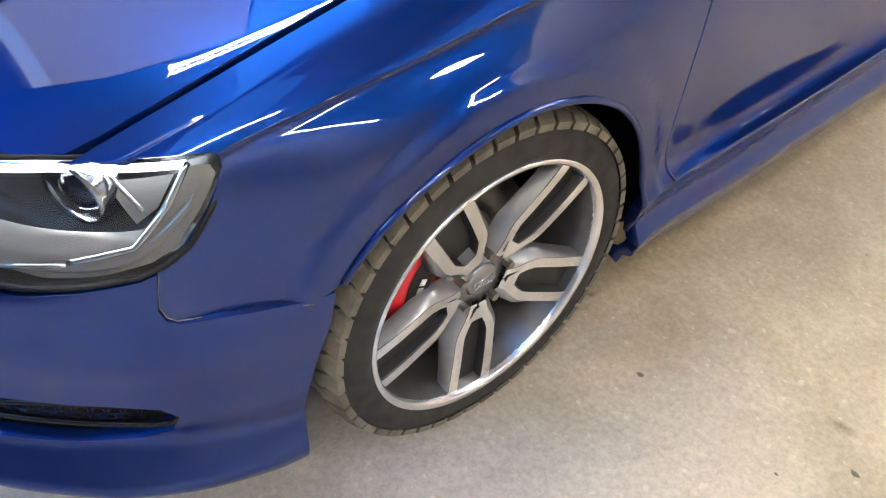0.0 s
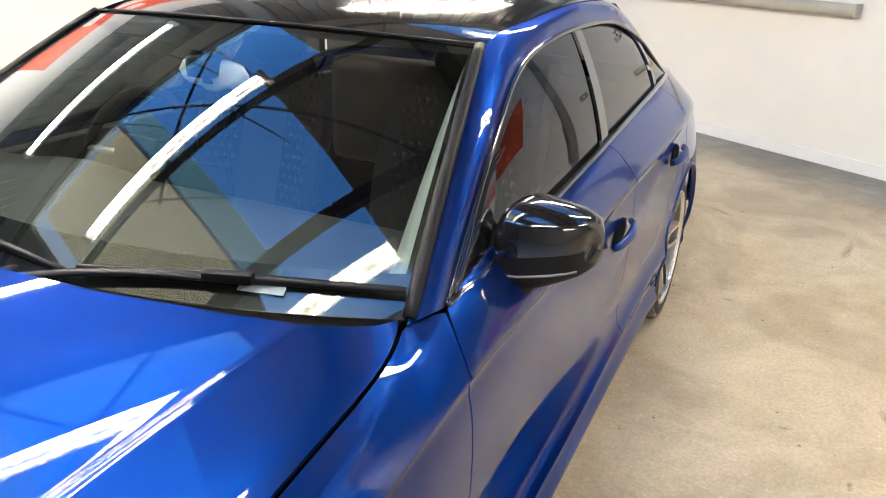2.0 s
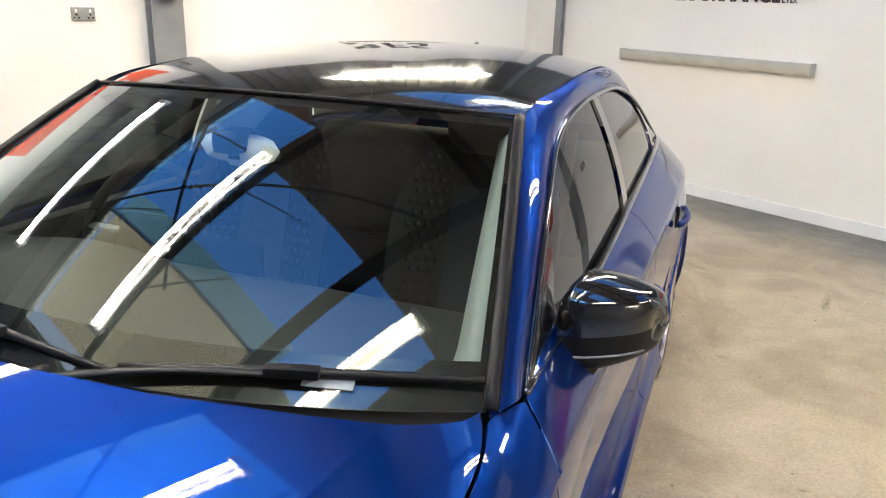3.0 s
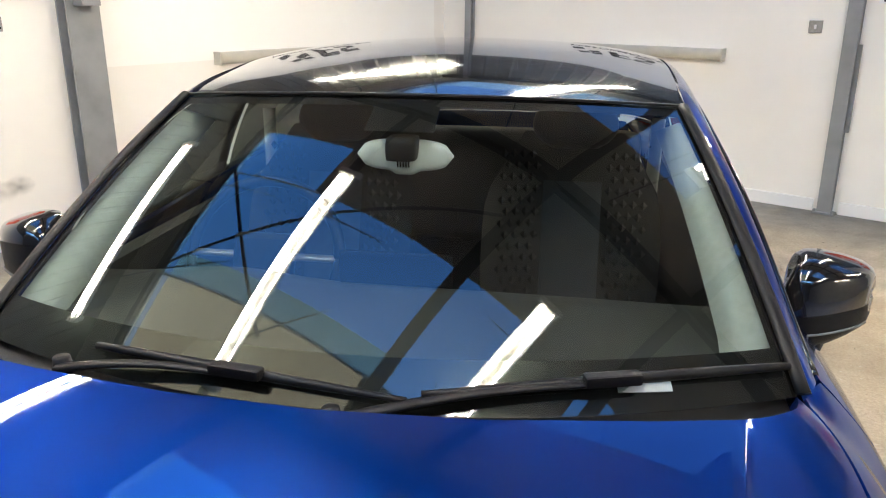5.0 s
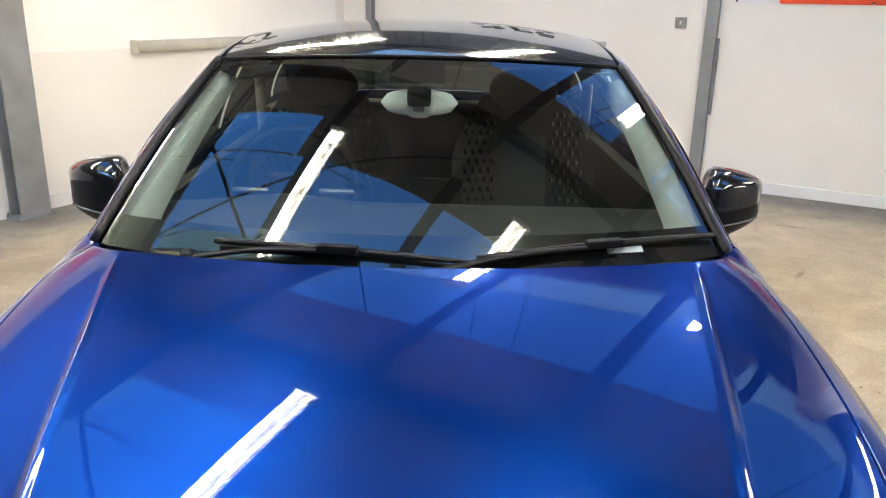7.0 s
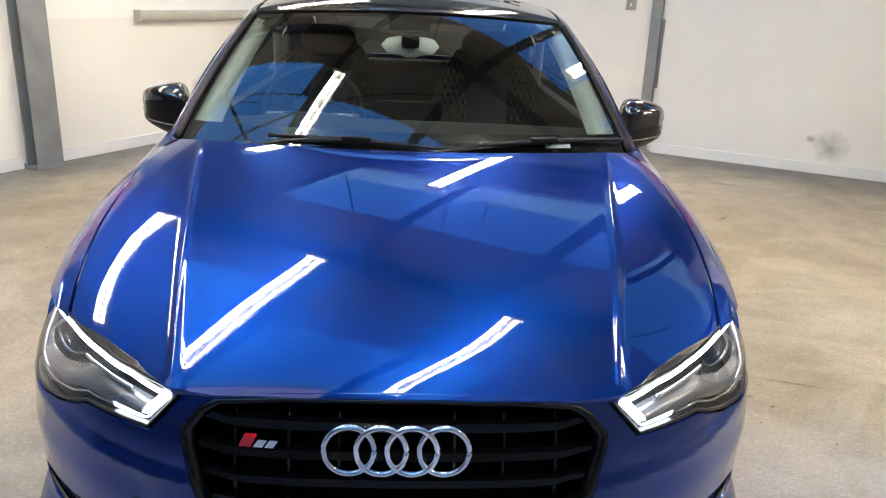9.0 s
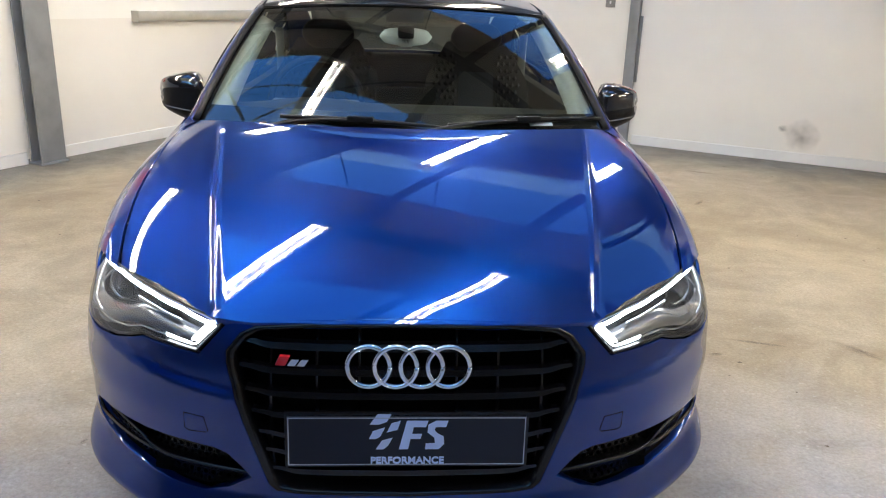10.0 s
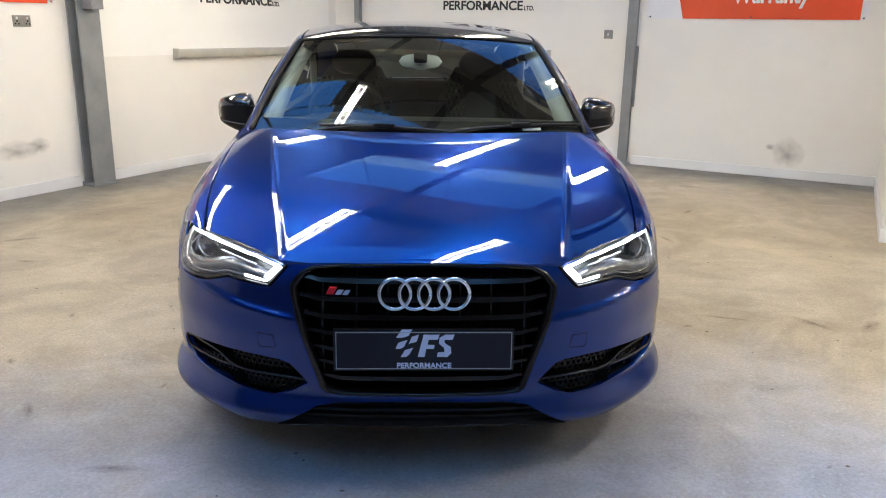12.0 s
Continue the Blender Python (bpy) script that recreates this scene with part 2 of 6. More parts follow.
def floor_material():
    m = bpy.data.materials.new("worn_concrete")
    m.use_nodes = True
    nt = m.node_tree
    b = nt.nodes["Principled BSDF"]
    co = nt.nodes.new("ShaderNodeTexCoord")

    def noise_node(scale, detail, rough=0.6, dist=0.0):
        n = nt.nodes.new("ShaderNodeTexNoise")
        n.inputs["Scale"].default_value, n.inputs["Detail"].default_value = scale, detail
        n.inputs["Roughness"].default_value, n.inputs["Distortion"].default_value = rough, dist
        nt.links.new(co.outputs["Object"], n.inputs["Vector"])
        return n

    def ramp(src, p0, c0, p1, c1):
        r = nt.nodes.new("ShaderNodeValToRGB")
        e = r.color_ramp.elements
        e[0].position, e[1].position = p0, p1
        e[0].color, e[1].color = (*c0, 1), (*c1, 1)
        nt.links.new(src.outputs["Fac"], r.inputs["Fac"])
        return r

    def mix(kind, a, c, fac):
        x = nt.nodes.new("ShaderNodeMixRGB")
        x.blend_type = kind
        x.inputs["Fac"].default_value = fac
        nt.links.new(a.outputs["Color"], x.inputs["Color1"])
        nt.links.new(c.outputs["Color"], x.inputs["Color2"])
        return x

    big = ramp(noise_node(0.55, 5, 0.6, 0.6), 0.36, (0.50, 0.415, 0.29), 0.66, (0.61, 0.525, 0.395))
    # bluish daylight near the front painted into the floor colour, tan dust further in
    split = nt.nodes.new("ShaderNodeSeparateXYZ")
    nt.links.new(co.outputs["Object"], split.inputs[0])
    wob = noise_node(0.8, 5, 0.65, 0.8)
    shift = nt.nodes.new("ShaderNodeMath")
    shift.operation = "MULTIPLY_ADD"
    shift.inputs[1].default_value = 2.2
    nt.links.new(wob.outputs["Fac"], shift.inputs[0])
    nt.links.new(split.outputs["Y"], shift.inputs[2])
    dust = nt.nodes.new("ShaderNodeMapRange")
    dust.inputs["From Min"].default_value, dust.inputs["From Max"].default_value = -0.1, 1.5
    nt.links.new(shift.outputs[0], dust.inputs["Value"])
    daylit_tone = ramp(noise_node(0.9, 5, 0.6, 0.6), 0.36, (0.41, 0.445, 0.535), 0.66, (0.51, 0.55, 0.65))
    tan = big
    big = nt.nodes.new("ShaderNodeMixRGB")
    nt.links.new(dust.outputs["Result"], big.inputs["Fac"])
    nt.links.new(daylit_tone.outputs["Color"], big.inputs["Color1"])
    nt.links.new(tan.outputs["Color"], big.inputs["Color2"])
    # bare grey concrete along the foot of the two walls, where no dust has been trodden
    lines = []
    for nx, ny in ((-.498, -.867), (.867, -.498)):
        dot = nt.nodes.new("ShaderNodeVectorMath")
        dot.operation = "DOT_PRODUCT"
        dot.inputs[1].default_value = (nx, ny, 0)
        nt.links.new(co.outputs["Object"], dot.inputs[0])
        off = nt.nodes.new("ShaderNodeMath")
        off.inputs[1].default_value = -(CORNER[0] * nx + CORNER[1] * ny)
        nt.links.new(dot.outputs["Value"], off.inputs[0])
        lines.append(off)
    near = nt.nodes.new("ShaderNodeMath")
    near.operation = "MINIMUM"
    for k in (0, 1):
        nt.links.new(lines[k].outputs[0], near.inputs[k])
    rag = nt.nodes.new("ShaderNodeMath")
    rag.operation = "MULTIPLY_ADD"
    rag.inputs[1].default_value = -0.9
    nt.links.new(noise_node(1.6, 6, 0.65, 0.6).outputs["Fac"], rag.inputs[0])
    nt.links.new(near.outputs[0], rag.inputs[2])
    bare = nt.nodes.new("ShaderNodeMapRange")
    bare.inputs["From Min"].default_value, bare.inputs["From Max"].default_value = -0.25, 0.40
    nt.links.new(rag.outputs[0], bare.inputs["Value"])
    grey = ramp(noise_node(5, 6, 0.65), 0.3, (0.21, 0.205, 0.185), 0.7, (0.30, 0.29, 0.255))
    trodden = big
    big = nt.nodes.new("ShaderNodeMixRGB")
    nt.links.new(bare.outputs["Result"], big.inputs["Fac"])
    nt.links.new(grey.outputs["Color"], big.inputs["Color1"])
    nt.links.new(trodden.outputs["Color"], big.inputs["Color2"])
    mid = ramp(noise_node(3.2, 8, 0.72, 0.8), 0.30, (0.68, 0.66, 0.62), 0.62, (1, 1, 1))
    fine = ramp(noise_node(70, 8, 0.8), 0.36, (0.60, 0.59, 0.57), 0.58, (1, 1, 1))
    spots = ramp(noise_node(14, 4, 0.6), 0.25, (0.36, 0.32, 0.27), 0.31, (1, 1, 1))
    chips = ramp(noise_node(48, 2, 0.4), 0.66, (0, 0, 0), 0.72, (0.26, 0.25, 0.22))
    sweep_map = nt.nodes.new("ShaderNodeMapping")
    sweep_map.inputs["Scale"].default_value = (2.0, 9, 1)
    sweep_map.inputs["Rotation"].default_value = (0, 0, 0.5)
    nt.links.new(co.outputs["Object"], sweep_map.inputs["Vector"])
    drag = noise_node(1.6, 7, 0.7, 0.4)
    nt.links.new(sweep_map.outputs["Vector"], drag.inputs["Vector"])
    scratch = ramp(drag, 0.30, (0.72, 0.70, 0.67), 0.50, (1, 1, 1))
    patch_tone = ramp(noise_node(1.3, 6, 0.65, 1.2), 0.40, (0.74, 0.72, 0.69), 0.56, (1, 1, 1))
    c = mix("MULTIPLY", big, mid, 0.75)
    c = mix("MULTIPLY", c, patch_tone, 0.7)
    c = mix("MULTIPLY", c, scratch, 0.15)
    c = mix("MULTIPLY", c, fine, 0.7)
    c = mix("MULTIPLY", c, spots, 0.6)
    c = mix("SCREEN", c, chips, 0.5)
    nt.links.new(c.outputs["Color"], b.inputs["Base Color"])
    r = nt.nodes.new("ShaderNodeMapRange")
    r.inputs["To Min"].default_value, r.inputs["To Max"].default_value = 0.38, 0.68
    nt.links.new(mid.outputs["Color"], r.inputs["Value"])
    nt.links.new(r.outputs["Result"], b.inputs["Roughness"])
    bp = nt.nodes.new("ShaderNodeBump")
    bp.inputs["Strength"].default_value, bp.inputs["Distance"].default_value = 0.2, 0.002
    nt.links.new(noise_node(70, 6, 0.7).outputs["Fac"], bp.inputs["Height"])
    nt.links.new(bp.outputs["Normal"], b.inputs["Normal"])
    return m


def room_box(name, u0, u1, v0, v1, z0, z1, mat, parent=None, bevel=0.0, label="", kind="structure", category=""):
    ob = boxed(name, u0, u1, -v1, -v0, z0, z1, mat, parent, bevel, label, ROOM)
    if kind and parent is None:
        tagged(ob, kind=kind, category=category)
    return ob


U1, V1, EAVES = 9.6, 11.8, 3.9
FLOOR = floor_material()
# greys of two unseen walls, set for what the car's sides and nose reflect
PALE_WALL = material("unseen_wall_pale_grey", (0.36, 0.35, 0.33), rough=0.6, vary=0.15, scale=2)
DARK_WALL = material("unseen_wall_dark_grey", (0.13, 0.128, 0.125), rough=0.6, vary=0.2, scale=2)
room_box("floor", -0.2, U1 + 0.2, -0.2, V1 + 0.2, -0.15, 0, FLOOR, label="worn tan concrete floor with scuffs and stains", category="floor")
room_box("wall_gable", -0.2, U1, -0.2, 0, 0, 5.4, WALL_PAINT, label="white painted wall behind the car", category="wall")
room_box("wall_side", -0.2, 0, 0, V1, 0, 5.4, WALL_PAINT, label="white painted long wall with scuff marks", category="wall")
room_box("wall_far_side", U1, U1 + 0.2, 0, V1, 0, 5.4, PALE_WALL, label="unseen far side wall, its pale grey set for reflections on the car", category="wall")
room_box("wall_front", -0.2, U1 + 0.2, V1, V1 + 0.2, 0, 5.4, DARK_WALL, label="unseen front wall, its dark grey set for reflections on the car", category="wall")

# ---- roof, lamps and wall fittings ----
ROOF_SHEET = material("grey_roof_sheet", (0.42, 0.40, 0.365), rough=0.6, vary=0.2, scale=2.0)
BEAM_PAINT = material("dark_beam_paint", (0.07, 0.072, 0.078), rough=0.5, vary=0.3, scale=6)
TUBE = material("lit_fluorescent_tube", (0.9, 0.9, 0.88), rough=0.4, emit=(1.0, 0.89, 0.71), power=TUBE_POWER)
TUBE_SHELL = material("white_lamp_enamel", (0.82, 0.82, 0.80), rough=0.35, vary=0.05, scale=20)
OLD_DIFFUSER = material("yellowed_lamp_diffuser", (0.52, 0.49, 0.41), rough=0.35, vary=0.18, scale=6, spec=0.5)
RED_SHEET = material("orange_red_banner_vinyl", (0.80, 0.075, 0.012), rough=0.45, vary=0.08, scale=4)
WHITE_SHEET = material("white_banner_vinyl", (0.82, 0.80, 0.80), rough=0.45, vary=0.05, scale=4)
BLACK_VINYL = material("black_vinyl_lettering", (0.012, 0.012, 0.012), rough=0.4)
STEEL_PLATE = material("brushed_steel_plate", (0.34, 0.33, 0.31), rough=0.35, metal=0.8, vary=0.2, scale=60)
SKIRTING = material("cream_skirting_gloss", (0.84, 0.82, 0.80), rough=0.3, vary=0.08, scale=3)
# the sky's blue is put into this sheet's tint
SKYLIGHT = glass("rooflight_sheet", (0.50, 0.78, 1.0), 0.0)
# sheet dimmed only to weaken its reflection in the bonnet
DIMMED_SHEET = glass("dimmed_rooflight_sheet", (0.42, 0.58, 0.74), 0.0)
CLEAR_SHEET = glass("clear_rooflight_sheet", (0.94, 0.92, 0.84), 0.0)
ROOF_Z = 4.42
LIGHT_U = [(0.65, 5.35), (6.0, 9.2)]
# last strip is added out of view, to light the floor ahead of the car
STRIPS = [(0.6, 2.45, LIGHT_U), (4.5, 5.18, [(0.65, 2.3)]), (5.2, 6.70, LIGHT_U), (6.72, 8.6, [(0.65, 4.2)]), (9.3, 11.3, LIGHT_U)]

# roof sheets between the rooflights
vs = [-0.2] + [c for s in STRIPS for c in s[:2]] + [V1 + 0.2]
bm = bmesh.new()
for i in range(0, len(vs), 2):
    box(bm, -0.2, U1 + 0.2, -vs[i + 1], -vs[i], ROOF_Z, ROOF_Z + 0.08)
for v0, v1, spans in STRIPS:
    us = [-0.2] + [c for s in spans for c in s] + [U1 + 0.2]
    for u0, u1 in zip(us[::2], us[1::2]):
        box(bm, u0, u1, -v1, -v0, ROOF_Z, ROOF_Z + 0.08)
bmesh.ops.transform(bm, matrix=ROOM, verts=bm.verts)
tagged(part("ceiling", bm, ROOF_SHEET, None, "grey roof sheeting with rooflight openings"), kind="structure", category="ceiling")
for v0, v1, spans in STRIPS:
    for u0, u1 in spans:
        glow_bay = u1 == 4.2
        ob = room_box("rooflight", u0, u1, v0, v1, ROOF_Z + 0.03, ROOF_Z + 0.035, CLEAR_SHEET if glow_bay else DIMMED_SHEET if v0 < 1 else SKYLIGHT, label="clear sheet under a glow added for the lamp-lit roof" if glow_bay else "rooflight sheet with the blue of the daylight in its tint", category="window")
        ob.visible_shadow = False
# glowing sheet added above one opening; stands for cream roof lit by the lamps
ROOF_GLOW = material("cream_roof_glow", (0.8, 0.78, 0.7), rough=1.0, emit=(1.0, 0.93, 0.74), power=0.13)
tagged(room_box("backdrop", 0.2, 4.45, 6.6, 9.0, ROOF_Z + 0.9, ROOF_Z + 0.92, ROOF_GLOW, label="glowing sheet added for the cream, lamp-lit roof"), category="backdrop", kind="structure")


# sheeting added above the view, so car roof and glass reflect a dark wall
CLADDING = material("unseen_cladding_grey", (0.15, 0.145, 0.135), rough=0.55, vary=0.25, scale=3)


def cladding(p, q, z0, z1, inward):
    """Ribbed sheet on the upper part of a wall from p to q in room coordinates."""
    p, q, n = Vector((*p, 0)), Vector((*q, 0)), Vector((*inward, 0))
    d = (q - p).normalized()
    line, x = [], 0.0
    while x < (q - p).length - 0.2:
        line += [p + d * (x + a) + n * b for a, b in ((0, .004), (.13, .004), (.145, .03), (.185, .03))]
        x += 0.2
    rows = [[ROOM @ (e + Vector((0, 0, z))) for e in line] for z in (z0, z1)]
    ob = loft("wall_cladding", rows, CLADDING, None, smooth=False)
    return tagged(ob, "dark ribbed sheeting added on the unseen upper wall for darker reflections", "cladding", kind="structure")


cladding((0, 0), (U1, 0), 2.75, ROOF_Z, (0, -1))
cladding((0, 0), (0, -V1), 2.75, ROOF_Z, (1, 0))
cladding((U1, 0), (U1, -V1), 3.2, ROOF_Z, (-1, 0))


def i_beam(name, p, q, w, h, label):
    """A steel beam of I section hung below the line p-q, in room coordinates."""
    p, q = Vector(p), Vector(q)
    d = (q - p).normalized()
    s = d.cross(Vector((0, 0, 1))).normalized()
    t = 0.016
    prof = [(-w / 2, 0), (w / 2, 0), (w / 2, -t), (t / 2, -t), (t / 2, -h + t), (w / 2, -h + t), (w / 2, -h), (-w / 2, -h), (-w / 2, -h + t), (-t / 2, -h + t), (-t / 2, -t), (-w / 2, -t)]
    rings = [[ROOM @ (e + s * a + Vector((0, 0, b))) for a, b in prof] for e in (p, q)]
    ob = loft(name, rings, BEAM_PAINT, None, label, closed=True, caps=True, smooth=False)
    return tagged(ob, label, "roof beam", kind="structure")


for v in (0.12, 3.72, 11.4):
    i_beam("rafter", (0, -v, ROOF_Z - 0.06), (U1, -v, ROOF_Z - 0.06), 0.14, 0.28, "dark painted steel rafter under the roof")
for u in (0.8, 2.55, 6.15, 7.9):
    i_beam("purlin", (u, 0, ROOF_Z), (u, -V1, ROOF_Z), 0.09, 0.12, "dark steel purlin under the roof sheets")
i_beam("ridge_beam", (4.35, 0, ROOF_Z - 0.02), (4.35, -V1, ROOF_Z - 0.02), 0.16, 0.25, "heavy dark steel beam along the roof")
for (a, b) in (((0.8, -5.0), (2.9, -6.9)), ((0.8, -6.6), (4.3, -4.4))):
    sweep_pts = [ROOM @ Vector((a[0] + (b[0] - a[0]) * t / 6, a[1] + (b[1] - a[1]) * t / 6, ROOF_Z - 0.14)) for t in range(7)]
    tagged(sweep("bracing_rod", sweep_pts, 0.022, BEAM_PAINT, None), "thin dark diagonal bracing rod below the roof", "brace", kind="structure")


def batten_lamp(u, v, z, length=1.5):
    """Twin-tube batten lamp with angled reflector wings, hung below the roof."""
    lamp = thing("batten_lamp", "white twin-tube fluorescent batten lamp, lit", "ceiling light", "batten lamps under the roof")
    lamp.matrix_world = ROOM @ Matrix.Translation((u, -v, z))
    h = length / 2
    bm = bmesh.new()
    box(bm, -0.03, 0.03, -h, h, 0.0, 0.05, 0.006)
    part("spine", bm, TUBE_SHELL, lamp)
    for s in (-1, 1):
        wing = [(0.025 * s, 0.03), (0.056 * s, 0.012), (0.058 * s, 0.004)]
        link_mesh("reflector", [(x, yy, zz) for yy in (-h, h) for x, zz in wing], [(0, 1, 4, 3), (1, 2, 5, 4)], STEEL_GREY, lamp, smooth=False)
        r = 0.013 if s < 0 else 0.006
        bm = bmesh.new()
        bmesh.ops.create_cone(bm, cap_ends=True, segments=14, radius1=r, radius2=r, depth=length - 0.06, matrix=Matrix.Translation((0.038 * s, 0, -0.008)) @ Matrix.Rotation(math.pi / 2, 4, "X"))
        part("tube", bm, TUBE, lamp, "glowing fluorescent tube", True)
    for e in (-1, 1):
        bm = bmesh.new()
        box(bm, -0.07, 0.07, e * h - 0.018, e * h + 0.018, -0.03, 0.045, 0.005)
        part("end_cap", bm, TUBE_SHELL, lamp)
    for e in (-0.5, 0.5):
        bm = bmesh.new()
        box(bm, -0.006, 0.006, e * h * 1.2 - 0.006, e * h * 1.2 + 0.006, 0.05, ROOF_Z - z)
        part("hanger_rod", bm, BEAM_PAINT, lamp)
    return lamp


for u in (1.85, 3.45, 4.86, 7.0):
    for v in (2.9, 5.85):
        batten_lamp(u, v, 2.55)
for u, v in ((8.6, 4.2),):
    batten_lamp(u, v, 2.55)


def column(name, u0, u1, v0, v1, along_u, label):
    """Upright I section standing against a wall, on a base plate."""
    w, d, t = (u1 - u0), (v1 - v0), 0.016
    col = tagged(new(name), label, "column", "steel columns", "structure")
    bm = bmesh.new()
    if along_u:
        box(bm, u0, u1, -v0 - t, -v0, 0, ROOF_Z)
        box(bm, u0, u1, -v1, -v1 + t, 0, ROOF_Z)
        box(bm, (u0 + u1) / 2 - t / 2, (u0 + u1) / 2 + t / 2, -v1 + t, -v0 - t, 0, ROOF_Z)
    else:
        box(bm, u0, u0 + t, -v1, -v0, 0, ROOF_Z)
        box(bm, u1 - t, u1, -v1, -v0, 0, ROOF_Z)
        box(bm, u0 + t, u1 - t, -(v0 + v1) / 2 - t / 2, -(v0 + v1) / 2 + t / 2, 0, ROOF_Z)
    bmesh.ops.transform(bm, matrix=ROOM, verts=bm.verts)
    part("shaft", bm, STEEL_GREY, col)
    bm = bmesh.new()
    box(bm, u0 - 0.03, u1 + 0.03, -v1 - 0.03, -v0, 0.0, 0.015, 0.003)
    for a in (u0 - 0.012, u1 + 0.012):
        bmesh.ops.create_cone(bm, cap_ends=True, segments=6, radius1=0.012, radius2=0.012, depth=0.02, matrix=Matrix.Translation((a, -v1 - 0.012, 0.024)))
    bmesh.ops.transform(bm, matrix=ROOM, verts=bm.verts)
    part("base_plate", bm, STEEL_GREY, col, "bolted steel base plate")
    return col


column("column_side", 0.005, 0.14, 3.68, 3.90, False, "grey painted steel column on a bolted base plate by the long wall")
column("column_gable", 3.75, 3.85, 0.005, 0.07, True, "slim grey steel column against the gable wall")
column("column_corner", 0.375, 0.445, 0.07, 0.14, True, "grey steel column in the room corner")

# cable clip and knee bracket on the columns
room_box("column_bracket", 0.14, 0.26, 3.73, 3.85, 1.50, 1.98, STEEL_GREY, None, 0.006, "grey steel knee bracket bolted to the column", category="bracket")
room_box("cable_trunking", 3.85, 3.875, 0.004, 0.03, 0.62, 1.25, STEEL_GREY, None, 0.003, "narrow grey cable trunking on the column", category="trunking")

# skirting
for name, a in (("skirting_gable", (0.03, 3.71, 0.004, 0.028)), ("skirting_gable", (3.89, 6.27, 0.004, 0.028)), ("skirting_side", (0.004, 0.028, 0.03, 3.64)), ("skirting_side", (0.004, 0.028, 3.94, V1))):
    room_box(name, *a, 0.0, 0.095, SKIRTING, None, 0.004, "cream painted skirting board, slightly scuffed", category="skirting")

# partition stub by the gable wall
room_box("wall_pier", 6.27, 6.55, 0.0, 2.36, 0, 3.4, WALL_PAINT, label="white partition wall end with skirting", category="wall")
room_box("skirting_pier", 6.25, 6.268, 0.03, 2.36, 0.0, 0.095, SKIRTING, None, 0.004, "cream skirting on the partition", category="skirting")
room_box("skirting_pier", 6.25, 6.57, 2.362, 2.38, 0.0, 0.095, SKIRTING, None, 0.004, "cream skirting on the partition end", category="skirting")

# thin whiter panel over the upper part of the long wall
UPPER_WHITE = material("whiter_wall_panel", (0.90, 0.88, 0.83), rough=0.5, vary=0.03, scale=1.5)
room_box("wall_board", 0.001, 0.007, 0.16, 3.66, 1.10, 2.74, UPPER_WHITE, label="thin whiter panel on the upper wall", category="wall board")


def wall_lamp(name, m, length):
    """Dead batten lamp with a ribbed yellowed diffuser, screwed flat to a wall. x along the wall, y out of it."""
    lamp = thing(name, "long unlit wall lamp with a yellowed plastic diffuser", "wall light", "unlit wall lamps")
    lamp.matrix_world = m
    bm = bmesh.new()
    box(bm, 0.012, length - 0.012, 0.0, 0.028, -0.042, 0.042, 0.004)
    part("backplate", bm, TUBE_SHELL, lamp)
    rings = []
    for i in range(31):
        x = 0.016 + (length - 0.032) * i / 30
        rings.append([Vector((x, 0.028 + 0.055 * math.sin(math.pi * k / 10) ** 0.6, 0.046 * math.cos(math.pi * k / 10))) for k in range(11)])
    loft("diffuser", rings, OLD_DIFFUSER, lamp, "ribbed yellowed plastic diffuser")
    for x in (0.0, length - 0.018):
        bm = bmesh.new()
        box(bm, x, x + 0.018, 0.0, 0.088, -0.05, 0.05, 0.008)
        part("end_cap", bm, OLD_DIFFUSER, lamp)
    return lamp


wall_lamp("wall_lamp", ROOM @ Matrix.Translation((2.90, -0.002, 1.135)) @ Matrix.Rotation(math.pi, 4, "Z"), 1.76)
wall_lamp("wall_lamp", ROOM @ Matrix.Translation((0.002, -2.76, 1.112)) @ Matrix(((0, 1, 0, 0), (1, 0, 0, 0), (0, 0, 1, 0), (0, 0, 0, 1))) @ Matrix.Diagonal((1, 1, 1, 1)), 1.76)


def on_gable(u, z, out=0.006):
    """Text plane on the gable wall: x along the wall, y up."""
    return ROOM @ Matrix.Translation((u, -out, z)) @ Matrix.Rotation(math.pi / 2, 4, "X")


def on_side(v, z, out=0.009):
    return ROOM @ Matrix.Translation((out, -v, z)) @ Matrix.Rotation(math.pi / 2, 4, "Z") @ Matrix.Rotation(math.pi / 2, 4, "X")


def word(name, text, m, width, height, mat, label, thing_label=True):
    """A word of given width and cap height, left end at the plane's origin."""
    cu = bpy.data.curves.new(name, "FONT")
    cu.body, cu.size, cu.extrude, cu.align_x, cu.offset = text, 1.0, 0.004, "LEFT", 0.026
    tmp = bpy.data.objects.new(name, cu)
    me = bpy.data.meshes.new_from_object(tmp)
    bpy.data.objects.remove(tmp)
    xs = [v.co.x for v in me.vertices]
    zs = [v.co.y for v in me.vertices]
    sx, sy = width / (max(xs) - min(xs)), height / (max(zs) - min(zs))
    me.transform(m @ Matrix.Diagonal((sx, sy, 0.5, 1)) @ Matrix.Translation((-min(xs), -min(zs), 0)))
    me.materials.clear()
    me.materials.append(mat)
    ob = new(name, me)
    if label:
        tagged(ob, label, "sign lettering")
    return ob


